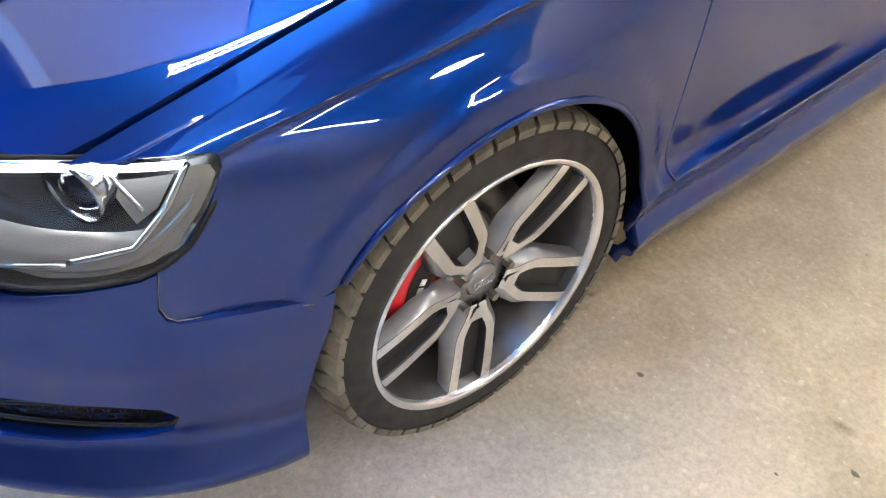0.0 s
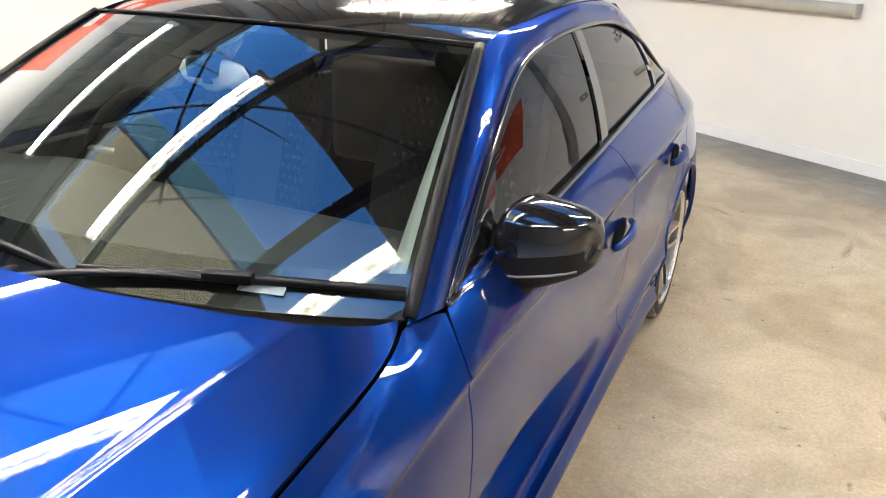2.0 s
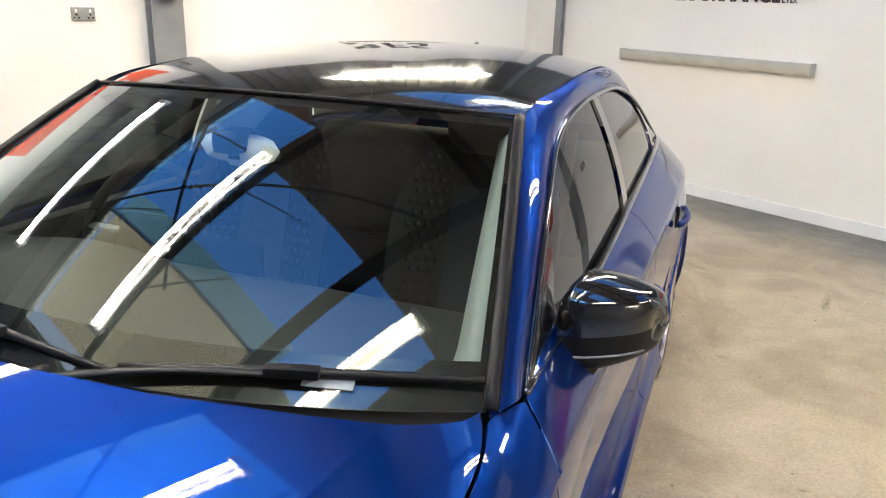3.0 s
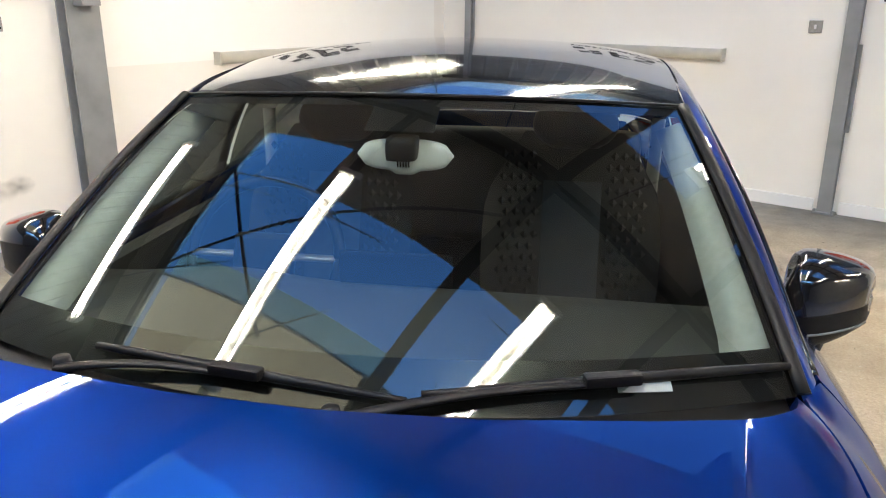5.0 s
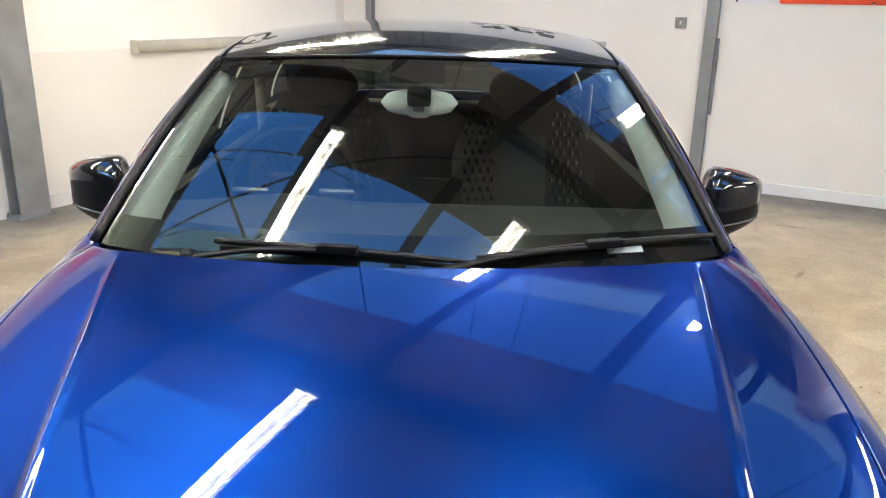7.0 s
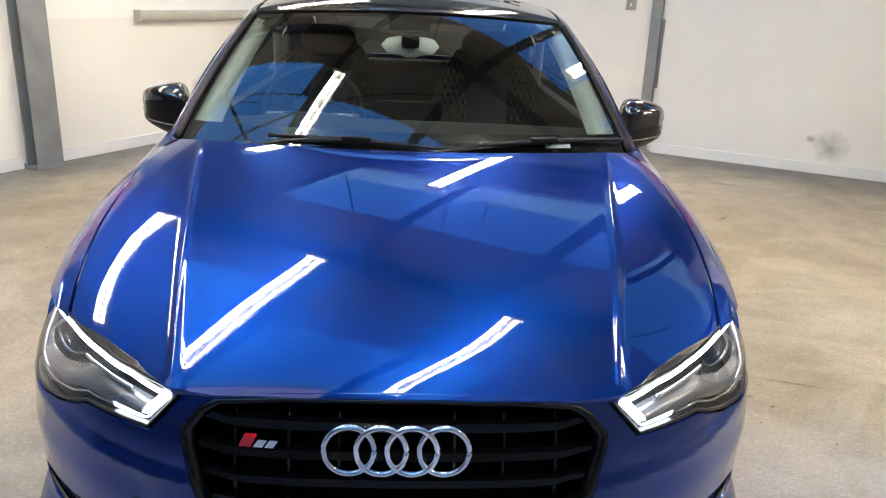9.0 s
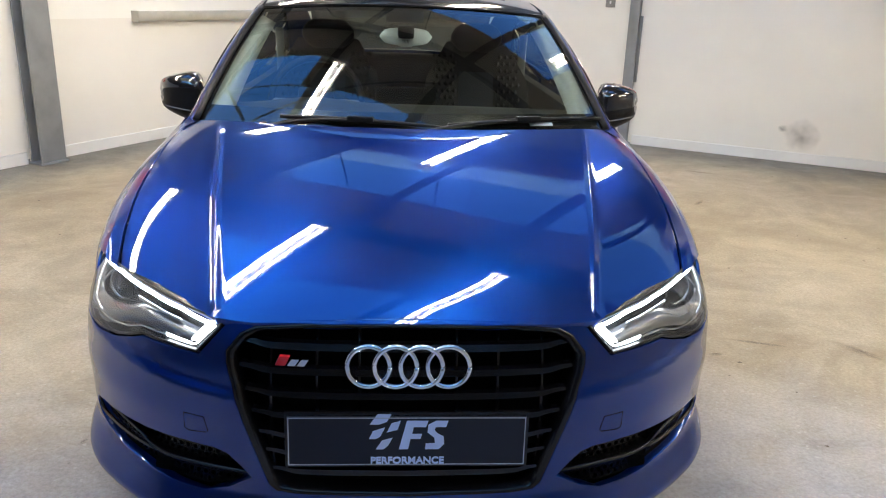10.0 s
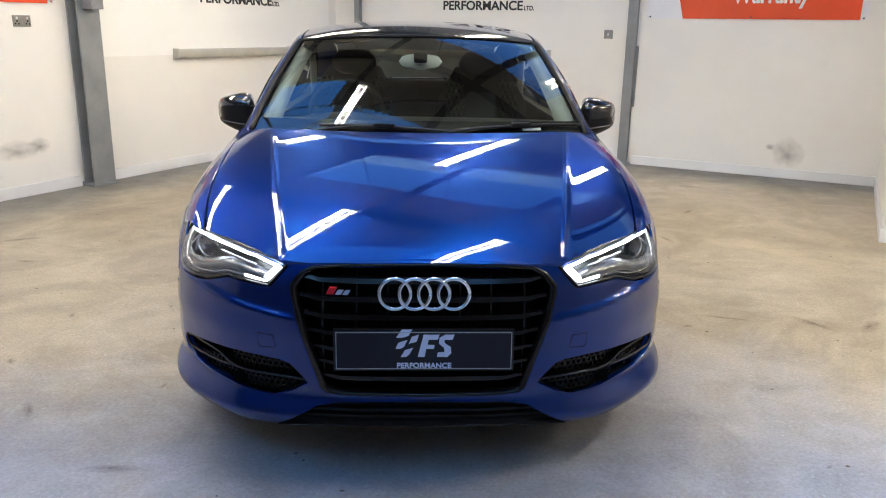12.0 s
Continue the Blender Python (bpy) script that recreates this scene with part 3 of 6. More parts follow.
def wall_logo(m):
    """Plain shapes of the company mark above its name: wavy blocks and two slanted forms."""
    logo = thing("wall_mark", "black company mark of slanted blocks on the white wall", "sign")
    blocks = []
    for r in range(3):
        for c in range(2):
            if (r + c) % 2 == 0 or r == 2:
                x0, y0 = 0.02 + 0.15 * c + 0.05 * r, 0.16 + 0.14 * r
                blocks.append((x0, y0))
    for x0, y0 in blocks:
        pts = [(x0 + 0.13 * t / 6, y0 + 0.02 * math.sin(t)) for t in range(7)] + [(x0 + 0.04 + 0.13 * t / 6, y0 + 0.12 + 0.02 * math.sin(t)) for t in range(6, -1, -1)]
        link_mesh("block", [m @ Vector((x, y, 0.001)) for x, y in pts], [tuple(range(len(pts)))], BLACK_VINYL, logo, smooth=False)
    for pts in ([(0.42, 0.16), (0.52, 0.16), (0.56, 0.30), (0.68, 0.30), (0.70, 0.37), (0.58, 0.37), (0.60, 0.47), (0.74, 0.47), (0.76, 0.56), (0.54, 0.56)],
                [(0.72, 0.16), (0.92, 0.16), (0.98, 0.24), (0.96, 0.36), (0.86, 0.40), (0.86, 0.47), (1.0, 0.47), (1.02, 0.56), (0.84, 0.56), (0.77, 0.48), (0.78, 0.38), (0.88, 0.33), (0.88, 0.25), (0.73, 0.25)]):
        link_mesh("letter_form", [m @ Vector((x, y, 0.001)) for x, y in pts], [tuple(range(len(pts)))], BLACK_VINYL, logo, smooth=False)


for plane, at in ((on_gable, 1.54), (on_side, 2.35)):
    base = plane(at, 1.603)
    word("wall_lettering", "PERFORMANCE", base, 1.0 if at < 2 else 1.1, 0.105, BLACK_VINYL, "black vinyl word on the white wall")
    step = 1.015 if at < 2 else 1.115
    word("wall_lettering", "LTD.", base @ Matrix.Translation((step, 0, 0)), 0.12, 0.05, BLACK_VINYL, "small black vinyl letters on the white wall")
    wall_logo(base @ Matrix.Translation((0, 0.03, 0)))


def banner(m, width, height, white, name="banner", words=True):
    """Vinyl banner: white field and an orange-red field with a slanted end, on eyelets. x along the wall, z up from the lower edge."""
    b = thing(name, "white and orange-red vinyl banner pinned flat to the white wall", "banner")
    n = 24
    rows = []
    for j in range(5):
        rows.append([m @ Vector((width * i / n, height * j / 4, 0.004 + 0.003 * math.sin(i * 1.3 + j))) for i in range(n + 1)])
    loft("sheet", rows, WHITE_SHEET, b)
    x0, x1 = (abs(white), width - 0.07)
    rows = []
    for j in range(5):
        s = x0 - 0.09 * (j / 4) * 4.4 * 0.5
        rows.append([m @ Vector((s + (x1 - s) * i / n, 0.004 + (height - 0.008) * j / 4, 0.012 + 0.003 * math.sin(i * 1.3 + j))) for i in range(n + 1)])
    loft("red_field", rows, RED_SHEET, b, "orange-red printed field")
    for i in (0.02, 0.5, 0.98):
        bm = bmesh.new()
        bmesh.ops.create_cone(bm, cap_ends=True, segments=10, radius1=0.012, radius2=0.009, depth=0.006, matrix=m @ Matrix.Translation((width * i, 0.02, 0.02)))
        part("eyelet", bm, CHROME, b)
    return b


bn = banner(on_gable(3.93, 1.53, 0.002), 2.05, 0.80, 0.37)
w = word("banner_word", "Warranty", on_gable(4.76, 1.635, 0.026), 0.70, 0.20, WHITE_SHEET, "")
w.parent = bn
w["label"] = "white printed word"
for i, (a, b, z) in enumerate(((4.55, 5.75, 1.98), (4.65, 5.6, 2.15))):
    ob = room_box("print_bar", a, b, 0.020, 0.024, z, z + 0.08, WHITE_SHEET, bn, kind="")
bn = banner(on_side(6.05, 1.53, 0.002), 2.05, 0.80, 0.37)
for a, b, z in ((5.35, 4.35, 1.65), (5.2, 4.5, 1.98)):
    room_box("print_bar", 0.020, 0.024, b, a, z, z + 0.16, WHITE_SHEET, bn, kind="")

# sockets and switch
def wall_plate(name, m, w, h, label, category, buttons):
    t = thing(name, label, category)
    bm = bmesh.new()
    box(bm, -w / 2, w / 2, -h / 2, h / 2, 0, 0.012, 0.004, m)
    part("face_plate", bm, STEEL_PLATE, t)
    for x, y, bw, bh, mat in buttons:
        bm = bmesh.new()
        box(bm, x - bw / 2, x + bw / 2, y - bh / 2, y + bh / 2, 0.012, 0.017, 0.002, m)
        part("rocker" if mat is WHITE_SHEET else "pin_hole", bm, mat, t)
    return t


wall_plate("light_switch", on_gable(3.538, 1.364, 0.002), 0.095, 0.09, "brushed steel light switch on the white wall", "switch", [(0, 0, 0.016, 0.03, WHITE_SHEET)])
wall_plate("wall_socket", on_side(4.315, 1.394, 0.002), 0.150, 0.088, "brushed steel double wall socket", "socket", [(-0.045, 0.022, 0.014, 0.02, WHITE_SHEET), (0.045, 0.022, 0.014, 0.02, WHITE_SHEET)] + [(sx + dx, dy, 0.010, 0.010, DARK) for sx in (-0.045, 0.045) for dx, dy in ((0, -0.002), (-0.014, -0.022), (0.014, -0.022))])

# scuffs: dark rubbed patches on the walls, as thin smears of grime
GRIME = bpy.data.materials.new("wall_grime")
GRIME.use_nodes = True
nt = GRIME.node_tree
co, ns, gr, mx, rp, tr = (nt.nodes.new(k) for k in ("ShaderNodeTexCoord", "ShaderNodeTexNoise", "ShaderNodeTexGradient", "ShaderNodeMath", "ShaderNodeMapRange", "ShaderNodeBsdfTransparent"))
gr.gradient_type = "SPHERICAL"
ns.inputs["Scale"].default_value, ns.inputs["Detail"].default_value = 2.2, 6
nt.links.new(co.outputs["Object"], gr.inputs["Vector"])
nt.links.new(co.outputs["Object"], ns.inputs["Vector"])
mx.operation = "MULTIPLY"
nt.links.new(gr.outputs["Fac"], mx.inputs[0])
nt.links.new(ns.outputs["Fac"], mx.inputs[1])
rp.inputs["From Min"].default_value, rp.inputs["From Max"].default_value, rp.inputs["To Max"].default_value = 0.12, 0.60, 0.5
nt.links.new(mx.outputs[0], rp.inputs["Value"])
ms = nt.nodes.new("ShaderNodeMixShader")
nt.nodes["Principled BSDF"].inputs["Base Color"].default_value = (0.10, 0.09, 0.08, 1)
nt.nodes["Principled BSDF"].inputs["Roughness"].default_value = 0.9
nt.links.new(rp.outputs["Result"], ms.inputs[0])
nt.links.new(tr.outputs[0], ms.inputs[1])
nt.links.new(nt.nodes["Principled BSDF"].outputs[0], ms.inputs[2])
nt.links.new(ms.outputs[0], nt.nodes["Material Output"].inputs[0])


def smear(m, rx, ry, label):
    """A thin disc whose grime fades to its edge."""
    pts = [(math.cos(2 * math.pi * k / 24), math.sin(2 * math.pi * k / 24), 0) for k in range(24)]
    ob = link_mesh("scuff_mark", pts, [tuple(range(24))], GRIME, None, smooth=False)
    ob.matrix_world = m @ Matrix.Diagonal((rx, ry, 1, 1))
    ob.visible_shadow = False
    return tagged(ob, label, "stain", kind="stuff")


smear(on_side(4.29, 0.40, 0.004), 0.13, 0.10, "dark rubbed scuff on the white wall")
smear(on_side(4.50, 0.38, 0.005), 0.28, 0.12, "grey rubbed scuff on the white wall")
smear(on_side(2.0, 0.46, 0.005), 0.22, 0.16, "pale grey scuff on the white wall")
smear(on_gable(5.28, 0.30, 0.004), 0.06, 0.05, "small dark scuff on the white wall")
smear(on_gable(5.45, 0.25, 0.005), 0.22, 0.22, "pale grey scuff on the white wall")
STAIN_SPOTS = [(1.12, 2.94, .05, .02), (.79, .39, .02, .014), (1.98, .54, .17, .05), (1.33, .51, .05, .025), (-1.02, -.14, .03, .015), (-1.73, .10, .05, .03), (1.42, 1.94, .04, .02),
               (1.64, 3.92, .22, .04), (.93, 4.26, .16, .03), (-2.6, 2.05, .22, .05), (1.62, 1.7, .04, .018), (2.6, 4.05, .2, .04), (1.36, -.77, .03, .012), (-1.7, .64, .05, .02), (1.55, .62, .20, .02), (2.25, .50, .16, .06), (1.75, 2.15, .14, .03), (-2.35, 1.55, .10, .03), (2.2, 3.0, .14, .03), (-1.45, -.35, .10, .03), (-1.0, -.75, .14, .04)]
rng = random.Random(5)
FLECK = material("floor_grit", (0.16, 0.13, 0.10), rough=0.9)
V, F = [], []
for _ in range(260):
    x, y, r, a0 = rng.uniform(-3.0, 3.2), rng.uniform(-3.4, 5.2), rng.uniform(.002, .007), rng.uniform(0, 6.3)
    q = len(V)
    V += [Vector((x + r * (1 + .8 * (m % 2)) * math.cos(a0 + m * 1.2566), y + r * math.sin(a0 + m * 1.2566), .0015)) for m in range(5)] + [Vector((x, y, .0015 + r * .6))]
    F += [(q + m, q + (m + 1) % 5, q + 5) for m in range(5)]
tagged(link_mesh("floor_grit", V, F, FLECK, None, smooth=False), "scattered dark grit and crumbs on the concrete floor", "grit", kind="stuff")
for i, (x, y, rx, ry) in enumerate(STAIN_SPOTS):
    smear(Matrix.Translation((x, y, 0.002 + i * 0.0002)) @ Matrix.Rotation(i * 1.1, 4, "Z"), rx, ry, "dark stain on the concrete floor")

# ---- the car: design lines of one half; y backwards from the front axle ----
# body guide lines, half car: y, x, z
CENTRE_LINE = [(-0.86, 0, 0.712), (-0.8, 0, 0.748), (-0.68, 0, 0.797), (-0.45, 0, 0.861), (-0.15, 0, 0.924), (0.1, 0, 0.963), (0.3, 0, 0.986), (0.6, 0, 1.008)]
BONNET_CREASE = [(-0.86, 0.41, 0.695), (-0.79, 0.42, 0.726), (-0.5, 0.475, 0.828), (-0.2, 0.53, 0.899), (0.1, 0.585, 0.953), (0.3, 0.622, 0.981), (0.6, 0.66, 1.008)]
SHUT_LINE = [(-0.75, 0.66, 0.657), (-0.45, 0.726, 0.774), (-0.2, 0.755, 0.850), (0, 0.761, 0.894), (0.2, 0.765, 0.925), (0.35, 0.748, 0.945), (0.45, 0.715, 0.957), (0.6, 0.69, 0.970)]
WAIST_LINE = [(-0.75, 0.7, 0.64), (-0.45, 0.769, 0.760), (-0.2, 0.808, 0.818), (0, 0.820, 0.856), (0.2, 0.818, 0.887), (0.35, 0.801, 0.911), (0.48, 0.776, 0.953), (1, 0.785, 0.984), (1.55, 0.78, 1.009), (2.2, 0.765, 1.034), (2.78, 0.718, 1.030), (3.5, 0.62, 0.955)]
SHOULDER_LINE = [(-0.75, 0.74, 0.615), (-0.45, 0.794, 0.736), (-0.2, 0.836, 0.791), (0, 0.851, 0.822), (0.2, 0.855, 0.847), (0.42, 0.858, 0.869), (1, 0.866, 0.889), (1.6, 0.874, 0.903), (2.3, 0.880, 0.915), (2.9, 0.838, 0.902), (3.5, 0.70, 0.845)]
SIDE_LINE = [(-0.75, 0.76, 0.6), (-0.45, 0.806, 0.65), (-0.2, 0.868, 0.68), (0, 0.881, 0.687), (0.2, 0.877, 0.684), (0.5, 0.863, 0.674), (1.5, 0.868, 0.674), (2.3, 0.880, 0.684), (2.63, 0.888, 0.684), (3, 0.868, 0.674), (3.5, 0.755, 0.654)]
LOWER_LINE = [(-0.75, 0.78, 0.48), (-0.45, 0.836, 0.48), (-0.2, 0.870, 0.48), (0, 0.880, 0.48), (0.22, 0.870, 0.46), (0.42, 0.853, 0.43), (1.5, 0.856, 0.45), (2.3, 0.874, 0.5), (3, 0.88, 0.48), (3.5, 0.8, 0.46)]
DOOR_CREASE = [(-0.75, 0.78, 0.36), (-0.4, 0.862, 0.36), (0, 0.872, 0.36), (0.22, 0.874, 0.362), (0.42, 0.880, 0.366), (1.5, 0.886, 0.395), (2.2, 0.888, 0.42), (3, 0.872, 0.36), (3.5, 0.8, 0.34)]
TUCK_LINE = [(-0.75, 0.77, 0.29), (-0.4, 0.86, 0.29), (0, 0.855, 0.285), (0.44, 0.848, 0.272), (1.5, 0.852, 0.285), (2.2, 0.858, 0.3), (3, 0.855, 0.29), (3.5, 0.78, 0.28)]
SKIRT_LINE = [(-0.75, 0.77, 0.25), (-0.4, 0.86, 0.25), (0, 0.87, 0.245), (0.4, 0.872, 0.235), (1.5, 0.876, 0.235), (2.2, 0.882, 0.24), (3, 0.86, 0.24), (3.5, 0.78, 0.24)]
SILL_LINE = [(-0.75, 0.75, 0.19), (-0.4, 0.85, 0.19), (0, 0.85, 0.18), (0.4, 0.852, 0.168), (1.5, 0.858, 0.172), (2.2, 0.862, 0.175), (3, 0.84, 0.19), (3.5, 0.76, 0.2)]
GUIDES = [CENTRE_LINE, BONNET_CREASE, SHUT_LINE, WAIST_LINE, SHOULDER_LINE, SIDE_LINE, LOWER_LINE, DOOR_CREASE, TUCK_LINE, SKIRT_LINE, SILL_LINE]
CREASED = {1: .9, 4: .85, 7: .7, 8: .6, 9: .7}
ARCH_A, ARCH_B, ARCH_Z = 0.345, 0.382, 0.315
ARCH = ((-0.02, .335), (2.631, .335))   # arch centres: y, z
def knot_curve(rows):
    """Second derivatives of the smooth cubic line through the knots, for each value."""
    y = np.array([r[0] for r in rows])
    v = np.array([r[1:] for r in rows])
    n, h = len(y), np.diff(y)
    A, B = np.eye(n), np.zeros_like(v)
    for i in range(1, n - 1):
        A[i, i - 1:i + 2] = h[i - 1], 2 * (h[i - 1] + h[i]), h[i]
        B[i] = 6 * ((v[i + 1] - v[i]) / h[i] - (v[i] - v[i - 1]) / h[i - 1])
    return y.tolist(), v.tolist(), np.linalg.solve(A, B).tolist()


CURVES = [knot_curve(g) for g in GUIDES]


@functools.lru_cache(maxsize=None)
def guide_at(j, y):
    """Point (x, z) of guide line j at y."""
    ys, v, m = CURVES[j]
    i = 0
    while i < len(ys) - 2 and y > ys[i + 1]:
        i += 1
    h = ys[i + 1] - ys[i]
    t = min(max((y - ys[i]) / h, -0.6), 1.6)
    u = 1 - t
    return [u * v[i][k] + t * v[i + 1][k] + h * h / 6 * ((u ** 3 - u) * m[i][k] + (t ** 3 - t) * m[i + 1][k]) for k in (0, 1)]


def ease(t):
    t = min(max(t, 0), 1)
    return t * t * (3 - 2 * t)


def body(y, s):
    """Point of the body side: y along the car, s over the guide lines from the middle of the bonnet down to the sill."""
    n = len(GUIDES)
    y = round(y, 6)
    i = min(max(int(math.floor(s)), 0), n - 2)
    t = s - i
    a, b = guide_at(i, y), guide_at(i + 1, y)
    pre = guide_at(i - 1, y) if i > 0 else (-b[0], b[1])
    post = guide_at(i + 2, y) if i + 2 < n else None
    out = []
    for k in range(2):
        d = b[k] - a[k]
        da = (b[k] - pre[k]) / 2
        db = d if post is None else (post[k] - a[k]) / 2
        ca, cb = CREASED.get(i, 0), CREASED.get(i + 1, 0)
        fa_, fb_ = (d if cb else 1.5 * d - .5 * db), (d if ca else 1.5 * d - .5 * da)
        da, db = da * (1 - ca) + fa_ * ca, db * (1 - cb) + fb_ * cb
        t2, t3 = t * t, t * t * t
        out.append(a[k] * (2 * t3 - 3 * t2 + 1) + da * (t3 - 2 * t2 + t) + b[k] * (3 * t2 - 2 * t3) + db * (t3 - t2))
    x, z = out
    if .8 < s < 1.25:                         # raised bonnet crease
        z += .0032 * math.exp(-((s - 1) / (.011 if s < 1 else .035)) ** 2) * (1 - ease((y - .12) / .15))
    if 1 < s < 3:                             # the bonnet's edge rolls over into the wing
        u = s - 2
        z += .016 * ((1 + u) ** 2 * -u if u < 0 else -u * (1 - u) ** 2) * (1 - ease((y - .33) / .12))
    if 4 < s < 5.6:                           # hollow under the shoulder crease
        q = (s - 4) / .11
        x -= .0085 * q * math.exp(1 - q) * ease((y + .50) / .15) * (1 - .35 * ease((y - .3) / .6))
    if s > 4.2 and z > .2:                    # flat lip round the wheel arches, with a step at its edge
        for cy, cz in ARCH:
            r = math.hypot((y - cy) / (.345 if y < cy else .358), (z - ARCH_Z) / ARCH_B)
            if .8 < r < 1.5:
                x += (.008 * (1 - ease((r - 1.10) / .07)) + .007 * (1 - ease((r - 1.15) / .33))) * ease((s - 4.2) / .5) * (ease((y + .50) / .14) if cy < 1 else .35)
    return (x, y, z)
# nose in plan: w, x, y at mid height
PLAN = [(0, 0, -.882), (.2, .25, -.872), (.4, .46, -.832), (.55, .60, -.765), (.7, .725, -.650), (.82, .808, -.537), (.92, .853, -.430), (1.0, .872, -.345)]
# how far the nose stands back from that line: z, at the middle, at the corner, at the side
BACK = [(.17, .050, .036, .020), (.215, .004, -.006, .000), (.245, -.010, -.021, -.007), (.275, .000, -.004, -.003), (.31, .014, .022, .010), (.36, .012, .018, .006), (.44, .006, .012, .008), (.50, .002, .006, .009), (.55, .005, .010, .012), (.62, .014, .018, .018), (.68, .030, .045, .036), (.74, .062, .085, .070), (.80, .12, .15, .11)]
def nose(w, z):
    """Point of the front: w round the plan from the middle to the wheel arch, height z."""
    x, y = spline(PLAN, w)
    x2, y2 = spline(PLAN, w + .01); x1, y1 = spline(PLAN, w - .01) if w > .01 else (-spline(PLAN, .01)[0], spline(PLAN, .01)[1])
    tx, ty = x2 - x1, y2 - y1
    l = math.hypot(tx, ty); nx, ny = ty / l, -tx / l
    b = spline(BACK, z)
    o = b[0] + (b[1] - b[0]) * min(w / .75, 1) ** 2 if w < .75 else b[1] + (b[2] - b[1]) * (w - .75) / .25
    d = z - (.507 + .147 * w)                 # bumper crease rising from the grille to the lamp's outer end
    f = ease((w - .28) / .08) * (1 - ease((w - .70) / .18))
    o -= .011 * f * (math.exp(d / .055) if d < 0 else 1 - ease(d / .026))
    return (x - nx * o, y - ny * o, z)


car = thing("saloon_car", "blue four-door saloon car with gloss black roof, parked on concrete", "car")


def frange(a, b, step):
    n = max(1, int(round((b - a) / step)))
    return [a + (b - a) * i / n for i in range(n + 1)]


def side_s(y, z):
    """The guide number at which the body side has height z."""
    a, b = 3.2, 10.0
    for _ in range(30):
        m = (a + b) / 2
        if body(y, m)[2] > z:
            a = m
        else:
            b = m
    return a


def arch(cy, n, grow=0.0, z_front=0.2, z_back=0.2):
    """Wheel arch edge from the front foot over the top to the back foot, as (y, s)."""
    out = []
    for i in range(n + 1):
        a = math.pi * (1.16 - 1.32 * i / n)
        c, d = math.cos(a), math.sin(a)
        y = c * (ARCH_A + grow + (.013 if c > 0 else 0))
        z = ARCH_Z + math.copysign(abs(d), d) * (ARCH_B + grow)
        if (c < 0 and z < z_front) or (c > 0 and z < z_back):
            continue
        out.append((cy + y, side_s(cy + y, z)))
    return out


SC = (1, 0.15)
GRID_S = sorted([i / 8 for i in range(0, 81)] + [4.03, 4.06, 4.09, 4.17, 4.21, 6.94, 7.06])
WING_S = sorted([i / 14 for i in range(0, 113)] + [4.02, 4.035, 4.05, 4.09, 4.11])


def bonnet_surface(y, s):
    x, yy, z = body(y, abs(s))
    return (math.copysign(x, s), yy, z)


# bonnet
FINE = [.90, .95, .97, .978, .984, .989, .9945, 1.012, 1.025, 1.04, 1.06, 1.09, 1.14]
BONNET_S = sorted([i / 6 for i in range(-12, 13)] + FINE + [-v for v in FINE])
half = [(-.832, 0), (-.829, .4), (-.815, .8), (-.797, 1.0), (-.735, 1.22), (-.665, 1.5), (-.581, 1.775), (-.534, 1.95), (-.49, 1.97), (-.2, 1.97), (.1, 1.97), (.30, 1.97), (.370, 1.94), (.400, 1.88)]
rear = [(.350, 1.6), (.298, 1.2), (.250, .8), (.213, .4)]
outl = [(y, s) for y, s in half] + rear
full = outl + [(y, -s) for y, s in [(.20, 0)] ] + [(y, -s) for y, s in reversed(rear)] + [(y, -s) for y, s in reversed(half[1:])]
bonnet = skin("bonnet", full, bonnet_surface, frange(-.83, .40, .03), BONNET_S, PAINT, car, scale=SC, flange=.02, label="blue bonnet with two raised creases", flip=True)[0]

# front wing
top_front = [(-.528, 2.03), (-.485, 2.03), (-.2, 2.03), (.1, 2.03), (.30, 2.03), (.385, 2.05), (.415, 2.2), (.44, 2.6), (.470, 3.0)]
gap = [(.443, 3.4), (.413, 3.9), (.409, 4.05), (.403, 4.6), (.402, 5.2), (.408, 6), (.425, 7), (.430, 7.55)]
fa = arch(-.02, 40, 0, .532, .26)
seam = [(-.338, 5.735), (-.391, 5.682), (-.444, 5.612), (-.492, 5.538), (-.501, 5.488), (-.505, 5.395), (-.499, 5.25), (-.492, 5.115), (-.459, 5.0), (-.425, 4.73), (-.397, 4.27), (-.395, 4.09), (-.403, 3.88), (-.416, 3.70), (-.441, 3.37), (-.466, 2.99), (-.493, 2.287), (-.510, 2.107)]
wing = top_front + gap + [(fa[-1][0] + .02, 7.55)] + list(reversed(fa)) + seam
skin("front_wing", wing, body, frange(-.5, .47, .018), WING_S, PAINT, car, scale=SC, mirror=True, flange=.007, flip=True)

# pale steel line stands in for the highlight on the seam's edge
mirrored(sweep("seam_glint", [Vector(body(y, q)) + Vector((.0004, 0, 0)) for y, q in seam[:9]], .0008, STEEL, car, "fine pale line for the glint along the wing and bumper seam"))

# doors
fd = [(.480, 3.02), (.449, 3.4), (.419, 3.9), (.415, 4.05), (.409, 4.6), (.408, 5.2), (.414, 6), (.431, 7), (.436, 7.50), (1.60, 7.50), (1.605, 6), (1.60, 4.3), (1.585, 3.9), (1.552, 3.02)]
skin("front_door", fd, body, frange(.4, 1.62, .04), GRID_S, PAINT, car, scale=SC, mirror=True, flip=True)
ra = arch(2.631, 40, 0, .26, .2)
rcut = [p for p in ra if p[0] < 2.48]
rd = [(1.558, 3.02), (1.591, 3.9), (1.606, 4.3), (1.611, 6), (1.606, 7.50), (2.24, 7.50)] + [(y - .022, s) for y, s in rcut] + [(2.50, 4.4), (2.50, 3.6), (2.44, 3.02)]
